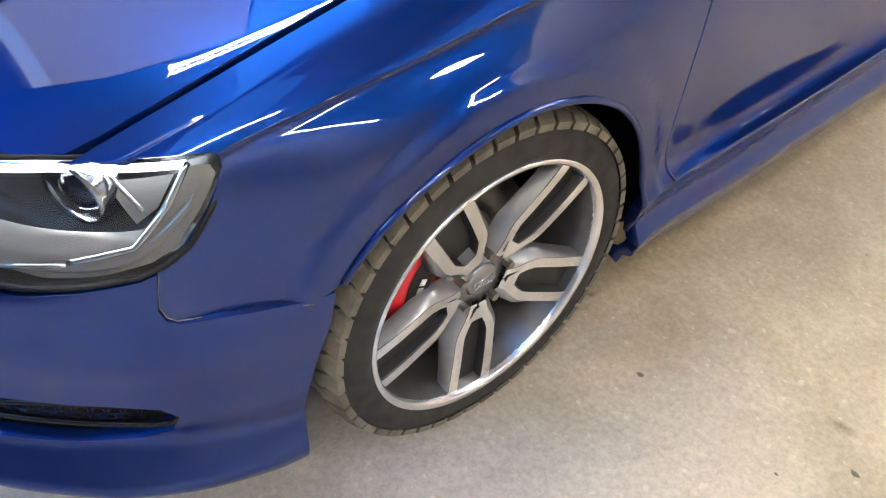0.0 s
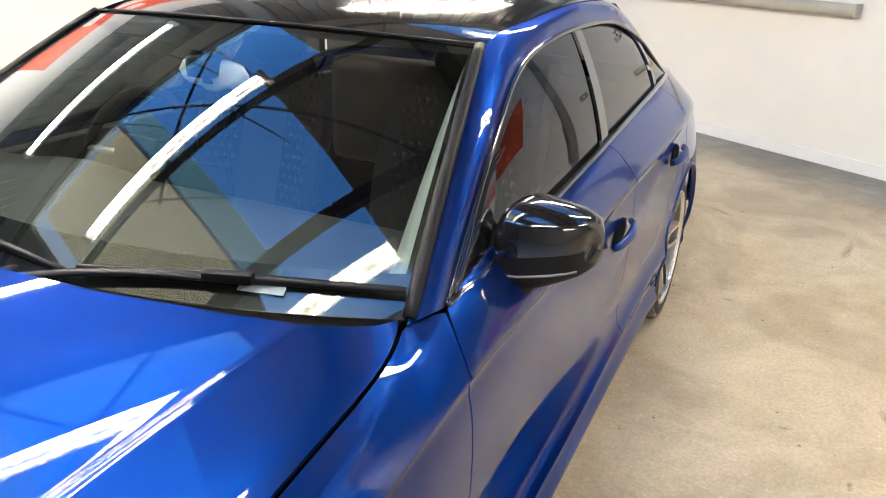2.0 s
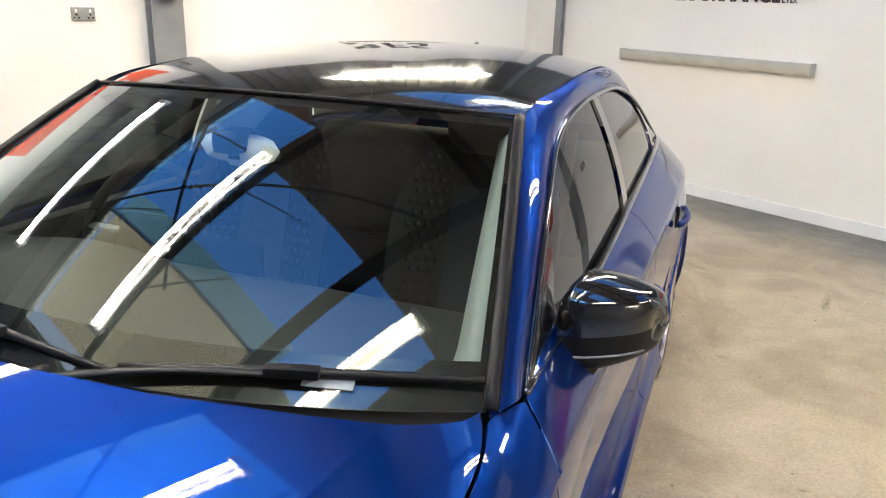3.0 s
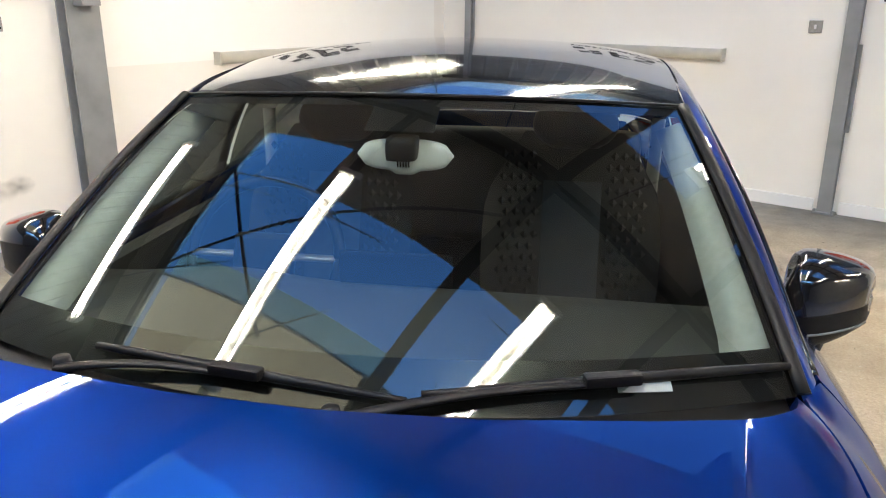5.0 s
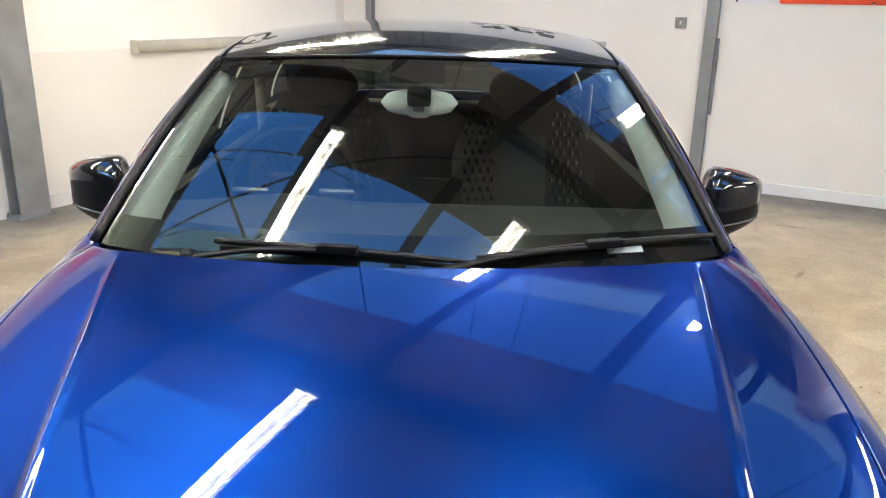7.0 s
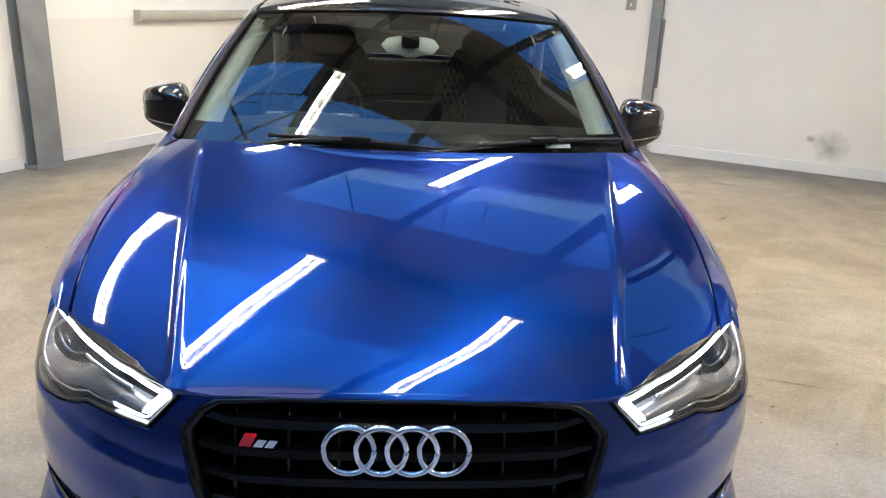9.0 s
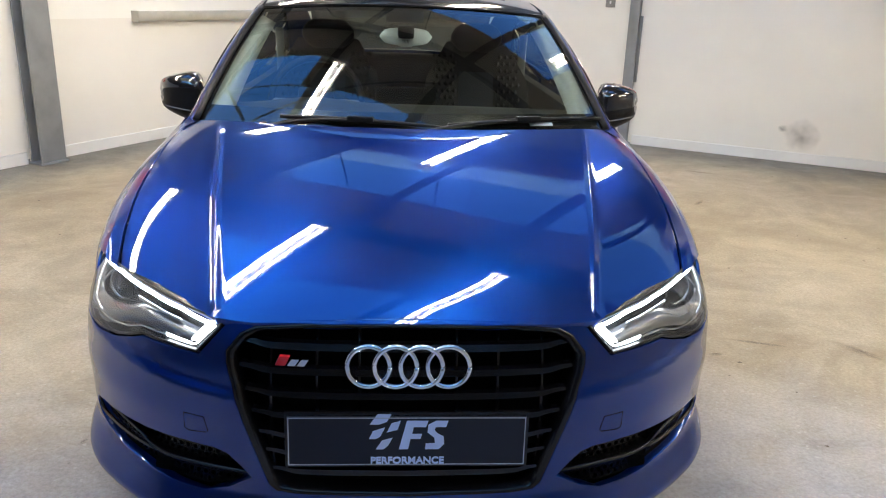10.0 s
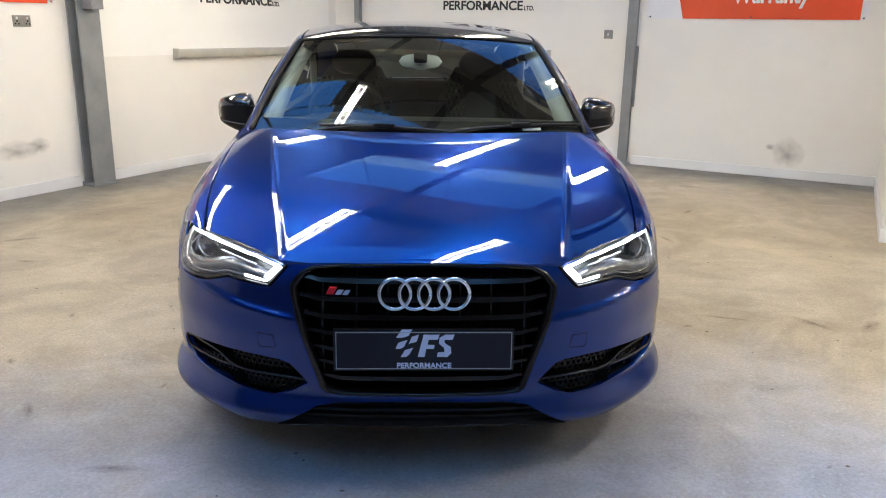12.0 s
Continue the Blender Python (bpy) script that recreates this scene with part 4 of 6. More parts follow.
skin("rear_door", rd, body, frange(1.55, 2.52, .04), GRID_S, PAINT, car, scale=SC, mirror=True, flip=True)
qt = [(2.446, 3.02), (2.506, 3.6), (2.506, 4.4)] + [(y - .016, s) for y, s in reversed(rcut)][:0] + [(rcut[-1][0] - .014, rcut[-1][1])] + [p for p in ra if p[0] >= rcut[-1][0]] + [(3.05, 9.5), (3.46, 9.2), (3.48, 6), (3.48, 3.4), (3.2, 3.02)]
skin("rear_wing", qt, body, frange(2.25, 3.5, .04), GRID_S, PAINT, car, scale=SC, mirror=True, flip=True)
sill = [(.375, 7.66), (2.27, 7.66), (2.27, 9.98), (.355, 9.98)]
skin("side_skirt", sill, body, frange(.36, 2.27, .06), GRID_S, PAINT, car, scale=SC, mirror=True, flange=.03, flip=True)

# black strip added for the dark shade line between doors and skirt
seal = [Vector(body(.43 + 1.82 * i / 40, 7.58)) - Vector((.012, 0, 0)) for i in range(41)]
mirrored(sweep("sill_shade_line", seal, .010, TRIM_BLACK, car, "black strip standing for the shade line under the doors"))

for pts in (fa, ra):
    lip = [Vector(body(y, s)) for y, s in pts]
    mirrored(sweep("arch_lip", lip, .006, PAINT, car, "rolled blue edge of the wheel arch", flat=1.0))


# ---- nose ----
def nose_surface(w, z):
    x, y, zz = nose(abs(w), z)
    return (math.copysign(x, w), y, zz)


LAMP = [(.358, .709), (.400, .722), (.482, .735), (.59, .743), (.70, .745), (.78, .745), (.894, .747), (.930, .746), (.942, .738), (.941, .726), (.912, .690), (.884, .655), (.857, .637), (.830, .629), (.782, .625), (.72, .624), (.66, .628), (.612, .642), (.572, .656), (.495, .654), (.412, .648)]
bump = [(0, .738), (.28, .726), (.350, .710), (.404, .645), (.495, .650), (.570, .652), (.608, .638), (.66, .624), (.72, .620), (.782, .621), (.835, .625), (.851, .630), (.847, .606), (.843, .580), (.848, .562), (.860, .555), (.905, .550), (.953, .542), (1.003, .531), (1.032, .531), (1.022, .48), (1.000, .42), (.983, .36), (.972, .28), (.968, .225), (.90, .212), (.78, .20), (.60, .20), (.46, .206), (.385, .214), (.32, .252), (.265, .285), (.2, .297), (0, .301)]
full = bump + [(-w, z) for w, z in reversed(bump[1:-1])]
GRILLE = [(0, .728), (.18, .725), (.285, .714), (.315, .698), (.343, .660), (.341, .635), (.258, .337), (.243, .322), (.2, .317), (0, .315)]
gh = GRILLE + [(-w, z) for w, z in reversed(GRILLE[1:-1])]
FOG = [(.292, .352), (.318, .385), (.345, .414), (.375, .425), (.446, .430), (.526, .430), (.60, .426), (.68, .417), (.76, .407), (.81, .396), (.829, .374), (.817, .342), (.775, .323), (.70, .315), (.60, .314), (.50, .306), (.408, .303), (.35, .318)]
fl, fr = [(w, z) for w, z in FOG], [(-w, z) for w, z in FOG]
skin("front_bumper", full, nose_surface, frange(-1, 1, .022), frange(.18, .75, .009), PAINT, car, holes=[gh, fl, fr], scale=(1.2, 1), flange=.03, label="blue front bumper with grille and side air intakes")


# ---- windscreen, roof, pillars ----
def screen(a, b, lift=0.0):
    """a across (-1..1), b up (0..1)."""
    xb, yb, zb = .732 * a, .238 + .178 * a * a, .955 - .004 * a * a
    xt, yt, zt = .586 * a, ROOF_Y0 + (WST[1] - ROOF_Y0) * a * a, ROOF_Z0 + (WST[2] - ROOF_Z0) * a * a
    bul = .028 * 4 * b * (1 - b) * (1 - .4 * a * a) + lift
    n = Vector((.25 * a, -.55, .83)).normalized()
    return Vector((xb + (xt - xb) * b, yb + (yt - yb) * b, zb + (zt - zb) * b)) + n * bul


ROOF_Y0, ROOF_Z0, WST = .893, 1.351, (.586, 1.030, 1.324)
GLASS = glass("windscreen_glass", (0.52, 0.60, 0.57))
GLASS_SIDE = glass("side_glass", (0.13, 0.135, 0.13), 1.0)
rings = [[screen(-1 + 2 * i / 40, j / 20) for i in range(41)] for j in range(21)]
ws = loft("windscreen", rings, GLASS, car, "dark curved windscreen reflecting roof lights")
ws.visible_shadow = False

ROOF = [(.895, 1.352, .584), (.95, 1.366, .588), (1.02, 1.381, .592), (1.15, 1.400, .597), (1.3, 1.415, .60), (1.6, 1.431, .603), (1.95, 1.427, .597), (2.25, 1.397, .58), (2.48, 1.350, .555)]


def roof(y, a):
    z, hw = spline(ROOF, y)
    edge_y = y + (WST[1] - ROOF_Y0) * a * a * max(0, 1 - (y - .885) / .6)
    return Vector((hw * a, edge_y, z - (.026 + .016 * ease((y - .9) / .4)) * a * a - .012 * a ** 6))


ys = frange(.887, 2.48, .022)
loft("roof_panel", [[roof(y, -1 + 2 * i / 24) for i in range(25)] for y in ys], GLOSS_BLACK, car, "gloss black wrapped roof")

# side window line and pillars
INNER = [(.736, .408, .945), (.663, .722, 1.146), (.598, 1.033, 1.322), (.606, 1.35, 1.363), (.609, 1.7, 1.377), (.600, 2.1, 1.360), (.570, 2.42, 1.308), (.555, 2.72, 1.200), (.548, 3.02, 1.035)]
OUTER = [(.768, .490, .950), (.712, .80, 1.139), (.660, 1.09, 1.266), (.648, 1.35, 1.309), (.648, 1.7, 1.318), (.648, 2.05, 1.296), (.668, 2.36, 1.219), (.700, 2.62, 1.100), (.715, 2.78, 1.030)]


def patch(name, A, B, n, k, bulge, mat, parent, label="", mirror=True):
    a, b = curve_points(A, n), curve_points(B, n)
    rows = []
    for p, q in zip(a, b):
        out = Vector(((p.x + q.x) / 2, 0, .5)).normalized()
        rows.append([p.lerp(q, t / k) + out * (bulge * 4 * (t / k) * (1 - t / k)) for t in range(k + 1)])
    ob = loft(name, rows, mat, parent, label)
    if mirror:
        mirrored(ob)
    return ob


patch("roof_rail", INNER, OUTER, 60, 6, .014, PAINT, car, "blue windscreen pillar and roof rail")
BELT = [(.768, .490, .950), (.780, .80, .973), (.782, 1.1, .990), (.778, 1.45, 1.005), (.771, 1.8, 1.019), (.760, 2.2, 1.034), (.746, 2.5, 1.040), (.730, 2.68, 1.037), (.715, 2.78, 1.030)]

# ---- glass edges and side windows ----
FRIT = material("black_ceramic_band", (0.010, 0.010, 0.011), rough=0.25, spec=0.3)
LIGHT_TRIM = material("pale_grey_fabric_trim", (0.42, 0.46, 0.46), rough=0.8, vary=0.12, scale=60)
DASH = material("dark_soft_dashboard", (0.034, 0.036, 0.035), rough=0.6, vary=0.25, scale=80)
SEAT_CLOTH = material("black_quilted_leather", (0.013, 0.013, 0.015), rough=0.5, vary=0.3, scale=40, bump=0.3, bump_scale=300)
SEAT_BLUE = material("dark_blue_grey_seat_panel", (0.05, 0.06, 0.075), rough=0.55, vary=0.2, scale=50)
HEADLINER = material("black_headlining", (0.03, 0.03, 0.03), rough=0.9)


def band(name, a0, a1, b0, b1, mat, label="", drop=-0.004, na=24, nb=4):
    rows = [[screen(a0 + (a1 - a0) * i / na, b0 + (b1 - b0) * j / nb, drop) for i in range(na + 1)] for j in range(nb + 1)]
    return loft(name, rows, mat, ws, label)


band("lower_frit", -0.995, 0.995, 0.0, 0.125, FRIT, "black band along the foot of the screen")
band("upper_frit", -0.995, 0.995, 0.955, 0.998, FRIT)
for s in (-1, 1):
    band("side_frit", s * 0.972, s * 0.997, 0.125, 0.955, FRIT, na=3, nb=14)
    strip = [screen(s * 1.004, j / 24, 0.006) for j in range(-0, 25)]
    sweep("screen_gasket", strip, 0.013, TRIM_BLACK, car, "black rubber gasket beside the windscreen", flat=0.55)
band("sensor_patch", -0.12, 0.12, 0.83, 0.957, FRIT, na=8)
front_seal = [screen(-1 + 2 * i / 40, 1.004, 0.003) for i in range(41)]
sweep("roof_seal", front_seal, 0.006, TRIM_BLACK, car, "thin black seal along the roof edge", flat=0.6)

# cowl under the bonnet edge
rows = []
for j in range(3):
    rows.append([Vector((0.715 * a, 0.195 + 0.19 * a * a + 0.045 * j, 0.936 - 0.004 * a * a + 0.004 * j)) for a in [-1 + 2 * i / 24 for i in range(25)]])
loft("scuttle_panel", rows, TRIM_BLACK, car, "black plastic scuttle under the wipers")

# white label under the glass
bm = bmesh.new()
c = screen(0.665, 0.055, 0.0005)
box(bm, -0.043, 0.043, -0.009, 0.009, -0.001, 0.001, 0.0008, Matrix.Translation(c) @ Matrix.Rotation(0.22, 4, "Z") @ Matrix.Rotation(radians(33), 4, "X"))
part("identity_label", bm, LIGHT_TRIM, ws, "small white label at the foot of the glass")


def wiper(name, tip, root, pivot):
    """Flat blade on the glass with a rising spoiler, and its arm."""
    w = tagged(new(name), "black flat-blade windscreen wiper")
    w.parent = car
    blade = [Vector(tip).lerp(Vector(root), t / 14) for t in range(15)]
    blade = [p + Vector((0, -0.012 * math.sin(math.pi * i / 14), 0.006 * math.sin(math.pi * i / 14))) for i, p in enumerate(blade)]
    sweep("blade", blade, [0.006 + 0.004 * math.sin(math.pi * min(1, (i + 1) / 14)) for i in range(15)], TRIM_BLACK, w, n=6, flat=0.9)
    mid = blade[7]
    arm = [Vector(pivot).lerp(mid, t / 10) + Vector((0, -0.014, 0.014 * math.sin(math.pi * t / 10))) for t in range(11)]
    sweep("arm", arm, [0.014 - 0.0006 * t for t in range(11)], TRIM_BLACK, w, n=8, flat=0.5)
    bm = bmesh.new()
    box(bm, -0.045, 0.045, -0.012, 0.012, -0.008, 0.010, 0.005, Matrix.Translation(mid + Vector((0, -0.012, 0.006))) @ Matrix.Rotation(math.atan2(root[1] - tip[1], root[0] - tip[0]), 4, "Z"))
    part("adapter", bm, TRIM_BLACK, w)
    bm = bmesh.new()
    bmesh.ops.create_cone(bm, cap_ends=True, segments=16, radius1=0.018, radius2=0.014, depth=0.03, matrix=Matrix.Translation(pivot))
    part("pivot_cap", bm, TRIM_BLACK, w, "", True)
    return w


def on_glass(a, b, up=0.014):
    return tuple(screen(a, b, up))


wiper("wiper", on_glass(.985, .065), on_glass(.20, .035), on_glass(.02, -.02, .01))
wiper("wiper", on_glass(-.585, .052), on_glass(.17, .02), on_glass(-.66, -.01, .01))

# side windows: panes between the waist line and the roof rail
belt, rail = curve_points(BELT, 96), curve_points(OUTER, 96)


def at_y(curve, y):
    for p, q in zip(curve, curve[1:]):
        if p.y <= y <= q.y:
            return p.lerp(q, (y - p.y) / (q.y - p.y))
    return curve[0] if y < curve[0].y else curve[-1]


def window(name, y0, y1, lean0, lean1, mat, inset, label, n=20, k=10):
    rows = []
    for i in range(n + 1):
        t = i / n
        yb = y0 + (y1 - y0) * t
        yt = (y0 + lean0) + (y1 + lean1 - y0 - lean0) * t
        p, q = at_y(belt, yb), at_y(rail, yt)
        if q.z < p.z + 0.004:
            q = Vector((q.x, q.y, p.z + 0.004))
        rows.append([p.lerp(q, j / k) + Vector((0.014 * 4 * (j / k) * (1 - j / k) - inset, 0, 0)) for j in range(k + 1)])
    ob = loft(name, rows, mat, car, label)
    o2 = mirrored(ob)
    for o in (ob, o2):
        o.visible_shadow = False
    return ob


window("quarter_light", 0.51, 0.66, 0.02, 0.20, GLOSS_BLACK, 0.004, "black triangle at the mirror foot", 6, 6)
window("front_side_window", 0.665, 1.52, 0.205, 0.05, GLASS_SIDE, 0.008, "dark tinted front door window")
window("door_pillar_cover", 1.525, 1.60, 0.05, 0.04, GLOSS_BLACK, 0.001, "gloss black cover of the door pillar", 4)
window("rear_side_window", 1.605, 2.38, 0.04, -0.09, GLASS_SIDE, 0.008, "dark tinted rear door window")
window("rear_pillar_cover", 2.385, 2.43, -0.09, -0.085, GLOSS_BLACK, 0.001, "gloss black window divider", 3)
window("rear_quarter_window", 2.435, 2.74, -0.085, 0.0, GLASS_SIDE, 0.008, "small dark rear quarter window", 8)
for crv, r, lab in ((belt, 0.0085, "gloss black trim strip along the window foot"), (rail, 0.006, "black seal round the window top")):
    pts = [p + Vector((0.004, 0, 0.002)) for p in crv[::2]]
    a = sweep("window_trim", pts, r, GLOSS_BLACK, car, lab, flat=1.1)
    mirrored(a)


# ---- door mirrors ----
LAMP_STRIP = material("smoked_indicator_strip", (0.16, 0.16, 0.16), rough=0.25)


def door_mirror(side):
    m = tagged(new("door_mirror"), "gloss black door mirror on a short foot")
    m.parent = car
    sx = side
    rings = []
    prof = [(0.788, 0.052, 0.034), (0.791, 0.080, 0.062), (0.800, 0.097, 0.082), (0.818, 0.103, 0.094), (0.850, 0.098, 0.097), (0.882, 0.088, 0.093), (0.912, 0.077, 0.085), (0.936, 0.066, 0.074), (0.952, 0.054, 0.060), (0.960, 0.038, 0.042), (0.964, 0.012, 0.016)]
    for x, hz, hy in prof:
        t = (x - 0.788) / 0.174
        cz, cy = 0.978 + 0.022 * t - 0.004 * t * t, 0.765 + 0.035 * t
        ring = []
        for k in range(24):
            a = 2 * math.pi * k / 24
            c, s = math.cos(a), math.sin(a)
            yy = math.copysign(abs(c) ** 0.62, c) * hy
            zz = math.copysign(abs(s) ** 0.55, s) * hz
            if c > 0:
                yy *= 0.62
            if s < 0:
                zz *= 0.86
            ring.append(Vector((sx * (x - 0.02 * (c < 0) * abs(c)), cy + yy, cz + zz)))
        rings.append(ring if side > 0 else list(reversed(ring)))
    loft("housing", rings, GLOSS_BLACK, m, "gloss black housing", closed=True, caps=True)
    tray = [[p + (p - sum(r, Vector()) / 24) * .012 for p in (r[12:] + r[:1] if side > 0 else r[:13])] for r in rings[1:-1]]
    loft("lower_tray", tray, TRIM_BLACK, m, "matt black lower tray")
    # indicator line
    line = [Vector((sx * (x - .02), 0.765 + 0.035 * (x - .788) / .174 - hy * 0.985, 0.940 + .10 * (x - .79))) for x, hz, hy in prof[1:-2]]
    sweep("indicator_strip", line, 0.0028, LAMP_STRIP, m, "thin pale indicator strip")
    rings = []
    for t in range(7):
        f = t / 6
        c = Vector((sx * (0.800 + 0.030 * f), 0.70 + 0.055 * f, 0.868 + 0.075 * f))
        w = 0.030 + 0.012 * f
        rings.append([c + Vector((math.cos(2 * math.pi * k / 12) * w * 1.1, math.sin(2 * math.pi * k / 12) * w * 1.25, 0)) for k in range(12)])
    loft("foot", rings, TRIM_BLACK, m, "matt black mirror foot", closed=True, caps=True)
    # reflecting glass, facing backwards
    pts = [Vector((sx * (0.866 + 0.064 * math.copysign(abs(math.cos(a)) ** .7, math.cos(a))), 0.803 + 0.018 * math.cos(a), 0.990 + 0.060 * math.copysign(abs(math.sin(a)) ** .7, math.sin(a)))) for a in [2 * math.pi * k / 28 for k in range(28)]]
    link_mesh("mirror_glass", pts, [tuple(range(28))], CHROME, m, "silvered mirror glass", smooth=False)
    return m


door_mirror(1)
door_mirror(-1)


# ---- door handles ----
def handle(y, s, side):
    p = Vector(body(y, s))
    h = tagged(new("door_handle"), "blue bar door handle over a scooped recess")
    h.parent = car
    pts = [Vector((side * (p.x + 0.012 + 0.022 * math.sin(math.pi * t / 12) ** 0.5), y - 0.10 + 0.20 * t / 12, p.z + 0.012 * t / 12)) for t in range(13)]
    sweep("grip", pts, [0.010 + 0.004 * math.sin(math.pi * t / 12) for t in range(13)], PAINT, h, flat=1.25)
    # black patch laid on the door skin, painting in the hand recess's shade
    rows = []
    for i in range(9):
        yy = y - 0.075 + 0.15 * i / 8
        rows.append([Vector((side * (body(yy, s + ds)[0] + 0.002), yy, body(yy, s + ds)[2])) for ds in [(-0.16 + 0.32 * j / 6) * math.sin(math.pi * (0.12 + 0.76 * i / 8)) for j in range(7)]])
    loft("recess", rows if side > 0 else [list(reversed(r)) for r in rows], DARK, h, "dark patch painted for the shade of the hand recess")
    return h


for side in (1, -1):
    handle(1.43, 4.50, side)
    handle(2.24, 4.36, side)


# ---- wheels ----
def wheel_parts():
    """One wheel at the origin, outer face towards +x: tyre, tread blocks, rim, five twin spokes, hub, bolts."""
    w = tagged(new("wheel"), "grey and machined-silver alloy wheel with low tyre")
    ty = lathe("tyre", [(-.222, .245), (-.226, .262), (-.222, .290), (-.205, .310), (-.180, .3165), (-.11, .3185), (-.040, .3165), (-.018, .308), (-.004, .295), (.004, .278), (.004, .262), (-.002, .250), (-.008, .246)], RUBBER, w, "black low-profile tyre", 96)
    # tread blocks, one object
    V, F = [], []
    for x0, x1, n, ph in ((-.208, -.150, 48, .0), (-.143, -.086, 48, .35), (-.079, -.003, 48, .7)):
        for k in range(n):
            q = len(V)
            for top in (0, 1):
                for x, bend in ((x0, 0), ((x0 + x1) / 2, .035), (x0 * .25 + x1 * .75, .005), (x1, .03)):
                    u = abs(x + .106) / .104
                    r = .3195 - .013 * max(0, (u - .55) / .45) ** 2 + (.0045 if top else -.008)
                    for e in (0, .80):
                        a = 2 * math.pi * (k + ph + e) / n + bend
                        V.append(Vector((x, r * math.cos(a), r * math.sin(a))))
            T = q + 8
            for c in range(3):
                F.append((T + 2 * c, T + 2 * c + 2, T + 2 * c + 3, T + 2 * c + 1))
                F.append((q + 2 * c, q + 2 * c + 2, T + 2 * c + 2, T + 2 * c))
                F.append((q + 2 * c + 1, T + 2 * c + 1, T + 2 * c + 3, q + 2 * c + 3))
            F += [(q, T, T + 1, q + 1), (q + 6, q + 7, T + 7, T + 6)]
    tagged(link_mesh("tread", V, F, TREAD, w, "dusty tan tread blocks", smooth=False), kind="stuff")
    lathe("rim_lip", [(-.014, .2365), (-.004, .2385), (.001, .2425), (.003, .2485), (.000, .2515), (-.010, .2525)], ALLOY, w, "machined silver rim lip", 96)
    lathe("rim_barrel", [(-.010, .2375), (-.03, .231), (-.06, .222), (-.16, .215), (-.21, .235), (-.222, .245)], ALLOY_MID, w, "grey rim barrel", 72)
    # black disc stands for the shade behind the spokes
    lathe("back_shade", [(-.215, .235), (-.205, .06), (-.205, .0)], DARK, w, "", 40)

    def depth(r):
        return -.010 - .032 * max(0, 1 - r / .235) ** 1.4

    for k in range(5):
        mid = radians(117.5 - 72 * k)
        for s in (-1, 1):
            cols = []
            for i in range(13):
                t = i / 12
                r = .050 + .192 * t
                half = .0075 + .0265 * ease(t / .36) + .0065 * t
                wd = .0088 + .0018 * t + .002 * (1 - t) ** 4
                cols.append((r, half, wd))

            def pt(r, off, x):
                return Vector((x, r * math.cos(mid) - off * math.sin(mid), r * math.sin(mid) + off * math.cos(mid)))

            face = [[pt(r, s * h - wd, depth(r)), pt(r, s * h + wd, depth(r))] for r, h, wd in cols]
            loft("spoke_face", face, ALLOY, w, "machined silver spoke edge")
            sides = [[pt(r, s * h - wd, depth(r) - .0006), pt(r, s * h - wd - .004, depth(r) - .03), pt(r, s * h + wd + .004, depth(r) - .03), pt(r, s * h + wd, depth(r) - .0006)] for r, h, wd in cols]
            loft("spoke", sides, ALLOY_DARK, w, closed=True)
            # sloping grey flank towards the next pair, wide at the hub
            flank = [[pt(r, s * (h + wd), depth(r) - .001), pt(r, s * (h + wd + .002 + .014 * (1 - (r - .05) / .192)), depth(r) - .010), pt(r, s * (h + wd + .003 + .020 * (1 - (r - .05) / .192)), depth(r) - .028)] for r, h, wd in cols]
            loft("spoke_flank", flank, ALLOY_GREY, w)
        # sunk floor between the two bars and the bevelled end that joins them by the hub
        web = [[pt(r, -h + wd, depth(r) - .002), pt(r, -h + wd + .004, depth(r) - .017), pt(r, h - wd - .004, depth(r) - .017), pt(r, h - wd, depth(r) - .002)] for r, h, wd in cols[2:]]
        loft("spoke_floor", web, ALLOY_DARK, w, "sunk floor between the spoke bars, grey darkened for shade", smooth=False)
        r0, h0, w0 = cols[2]
        loft("spoke_end", [[pt(r0 - .024, -.006, depth(r0) - .001), pt(r0 - .024, .006, depth(r0) - .001)], [pt(r0 + .002, -h0, depth(r0) + .0005), pt(r0 + .002, h0, depth(r0) + .0005)]], ALLOY, w, smooth=False)
        loft("spoke_step", [[pt(r0 + .0025, -h0, depth(r0)), pt(r0 + .0025, h0, depth(r0))], [pt(r0 + .012, -h0, depth(r0) - .017), pt(r0 + .012, h0, depth(r0) - .017)]], ALLOY_DARK, w, smooth=False)
        a = mid + radians(36)
        bm = bmesh.new()
        bmesh.ops.create_cone(bm, cap_ends=True, segments=6, radius1=.0085, radius2=.0085, depth=.022, matrix=Matrix.Translation((depth(.056) - .004, .056 * math.cos(a), .056 * math.sin(a))) @ Matrix.Rotation(math.pi / 2, 4, "Y"))
        part("wheel_bolt", bm, STEEL, w)
    lathe("hub_centre", [(-.07, .075), (-.050, .074), (-.046, .066), (-.043, .050), (-.041, .037), (-.041, .034)], ALLOY_GREY, w, "", 40)
    lathe("centre_cap", [(-.041, .033), (-.037, .0325), (-.0355, .029), (-.035, .0)], ALLOY_GREY, w, "grey centre cap", 32)
    for j in range(4):
        tr = [Vector((-.031, -.0165 + .011 * j + .0075 * math.cos(a), .0075 * math.sin(a))) for a in [2 * math.pi * q / 16 for q in range(17)]]
        sweep("cap_ring", tr, .0009, CHROME, w, n=5)
    return w


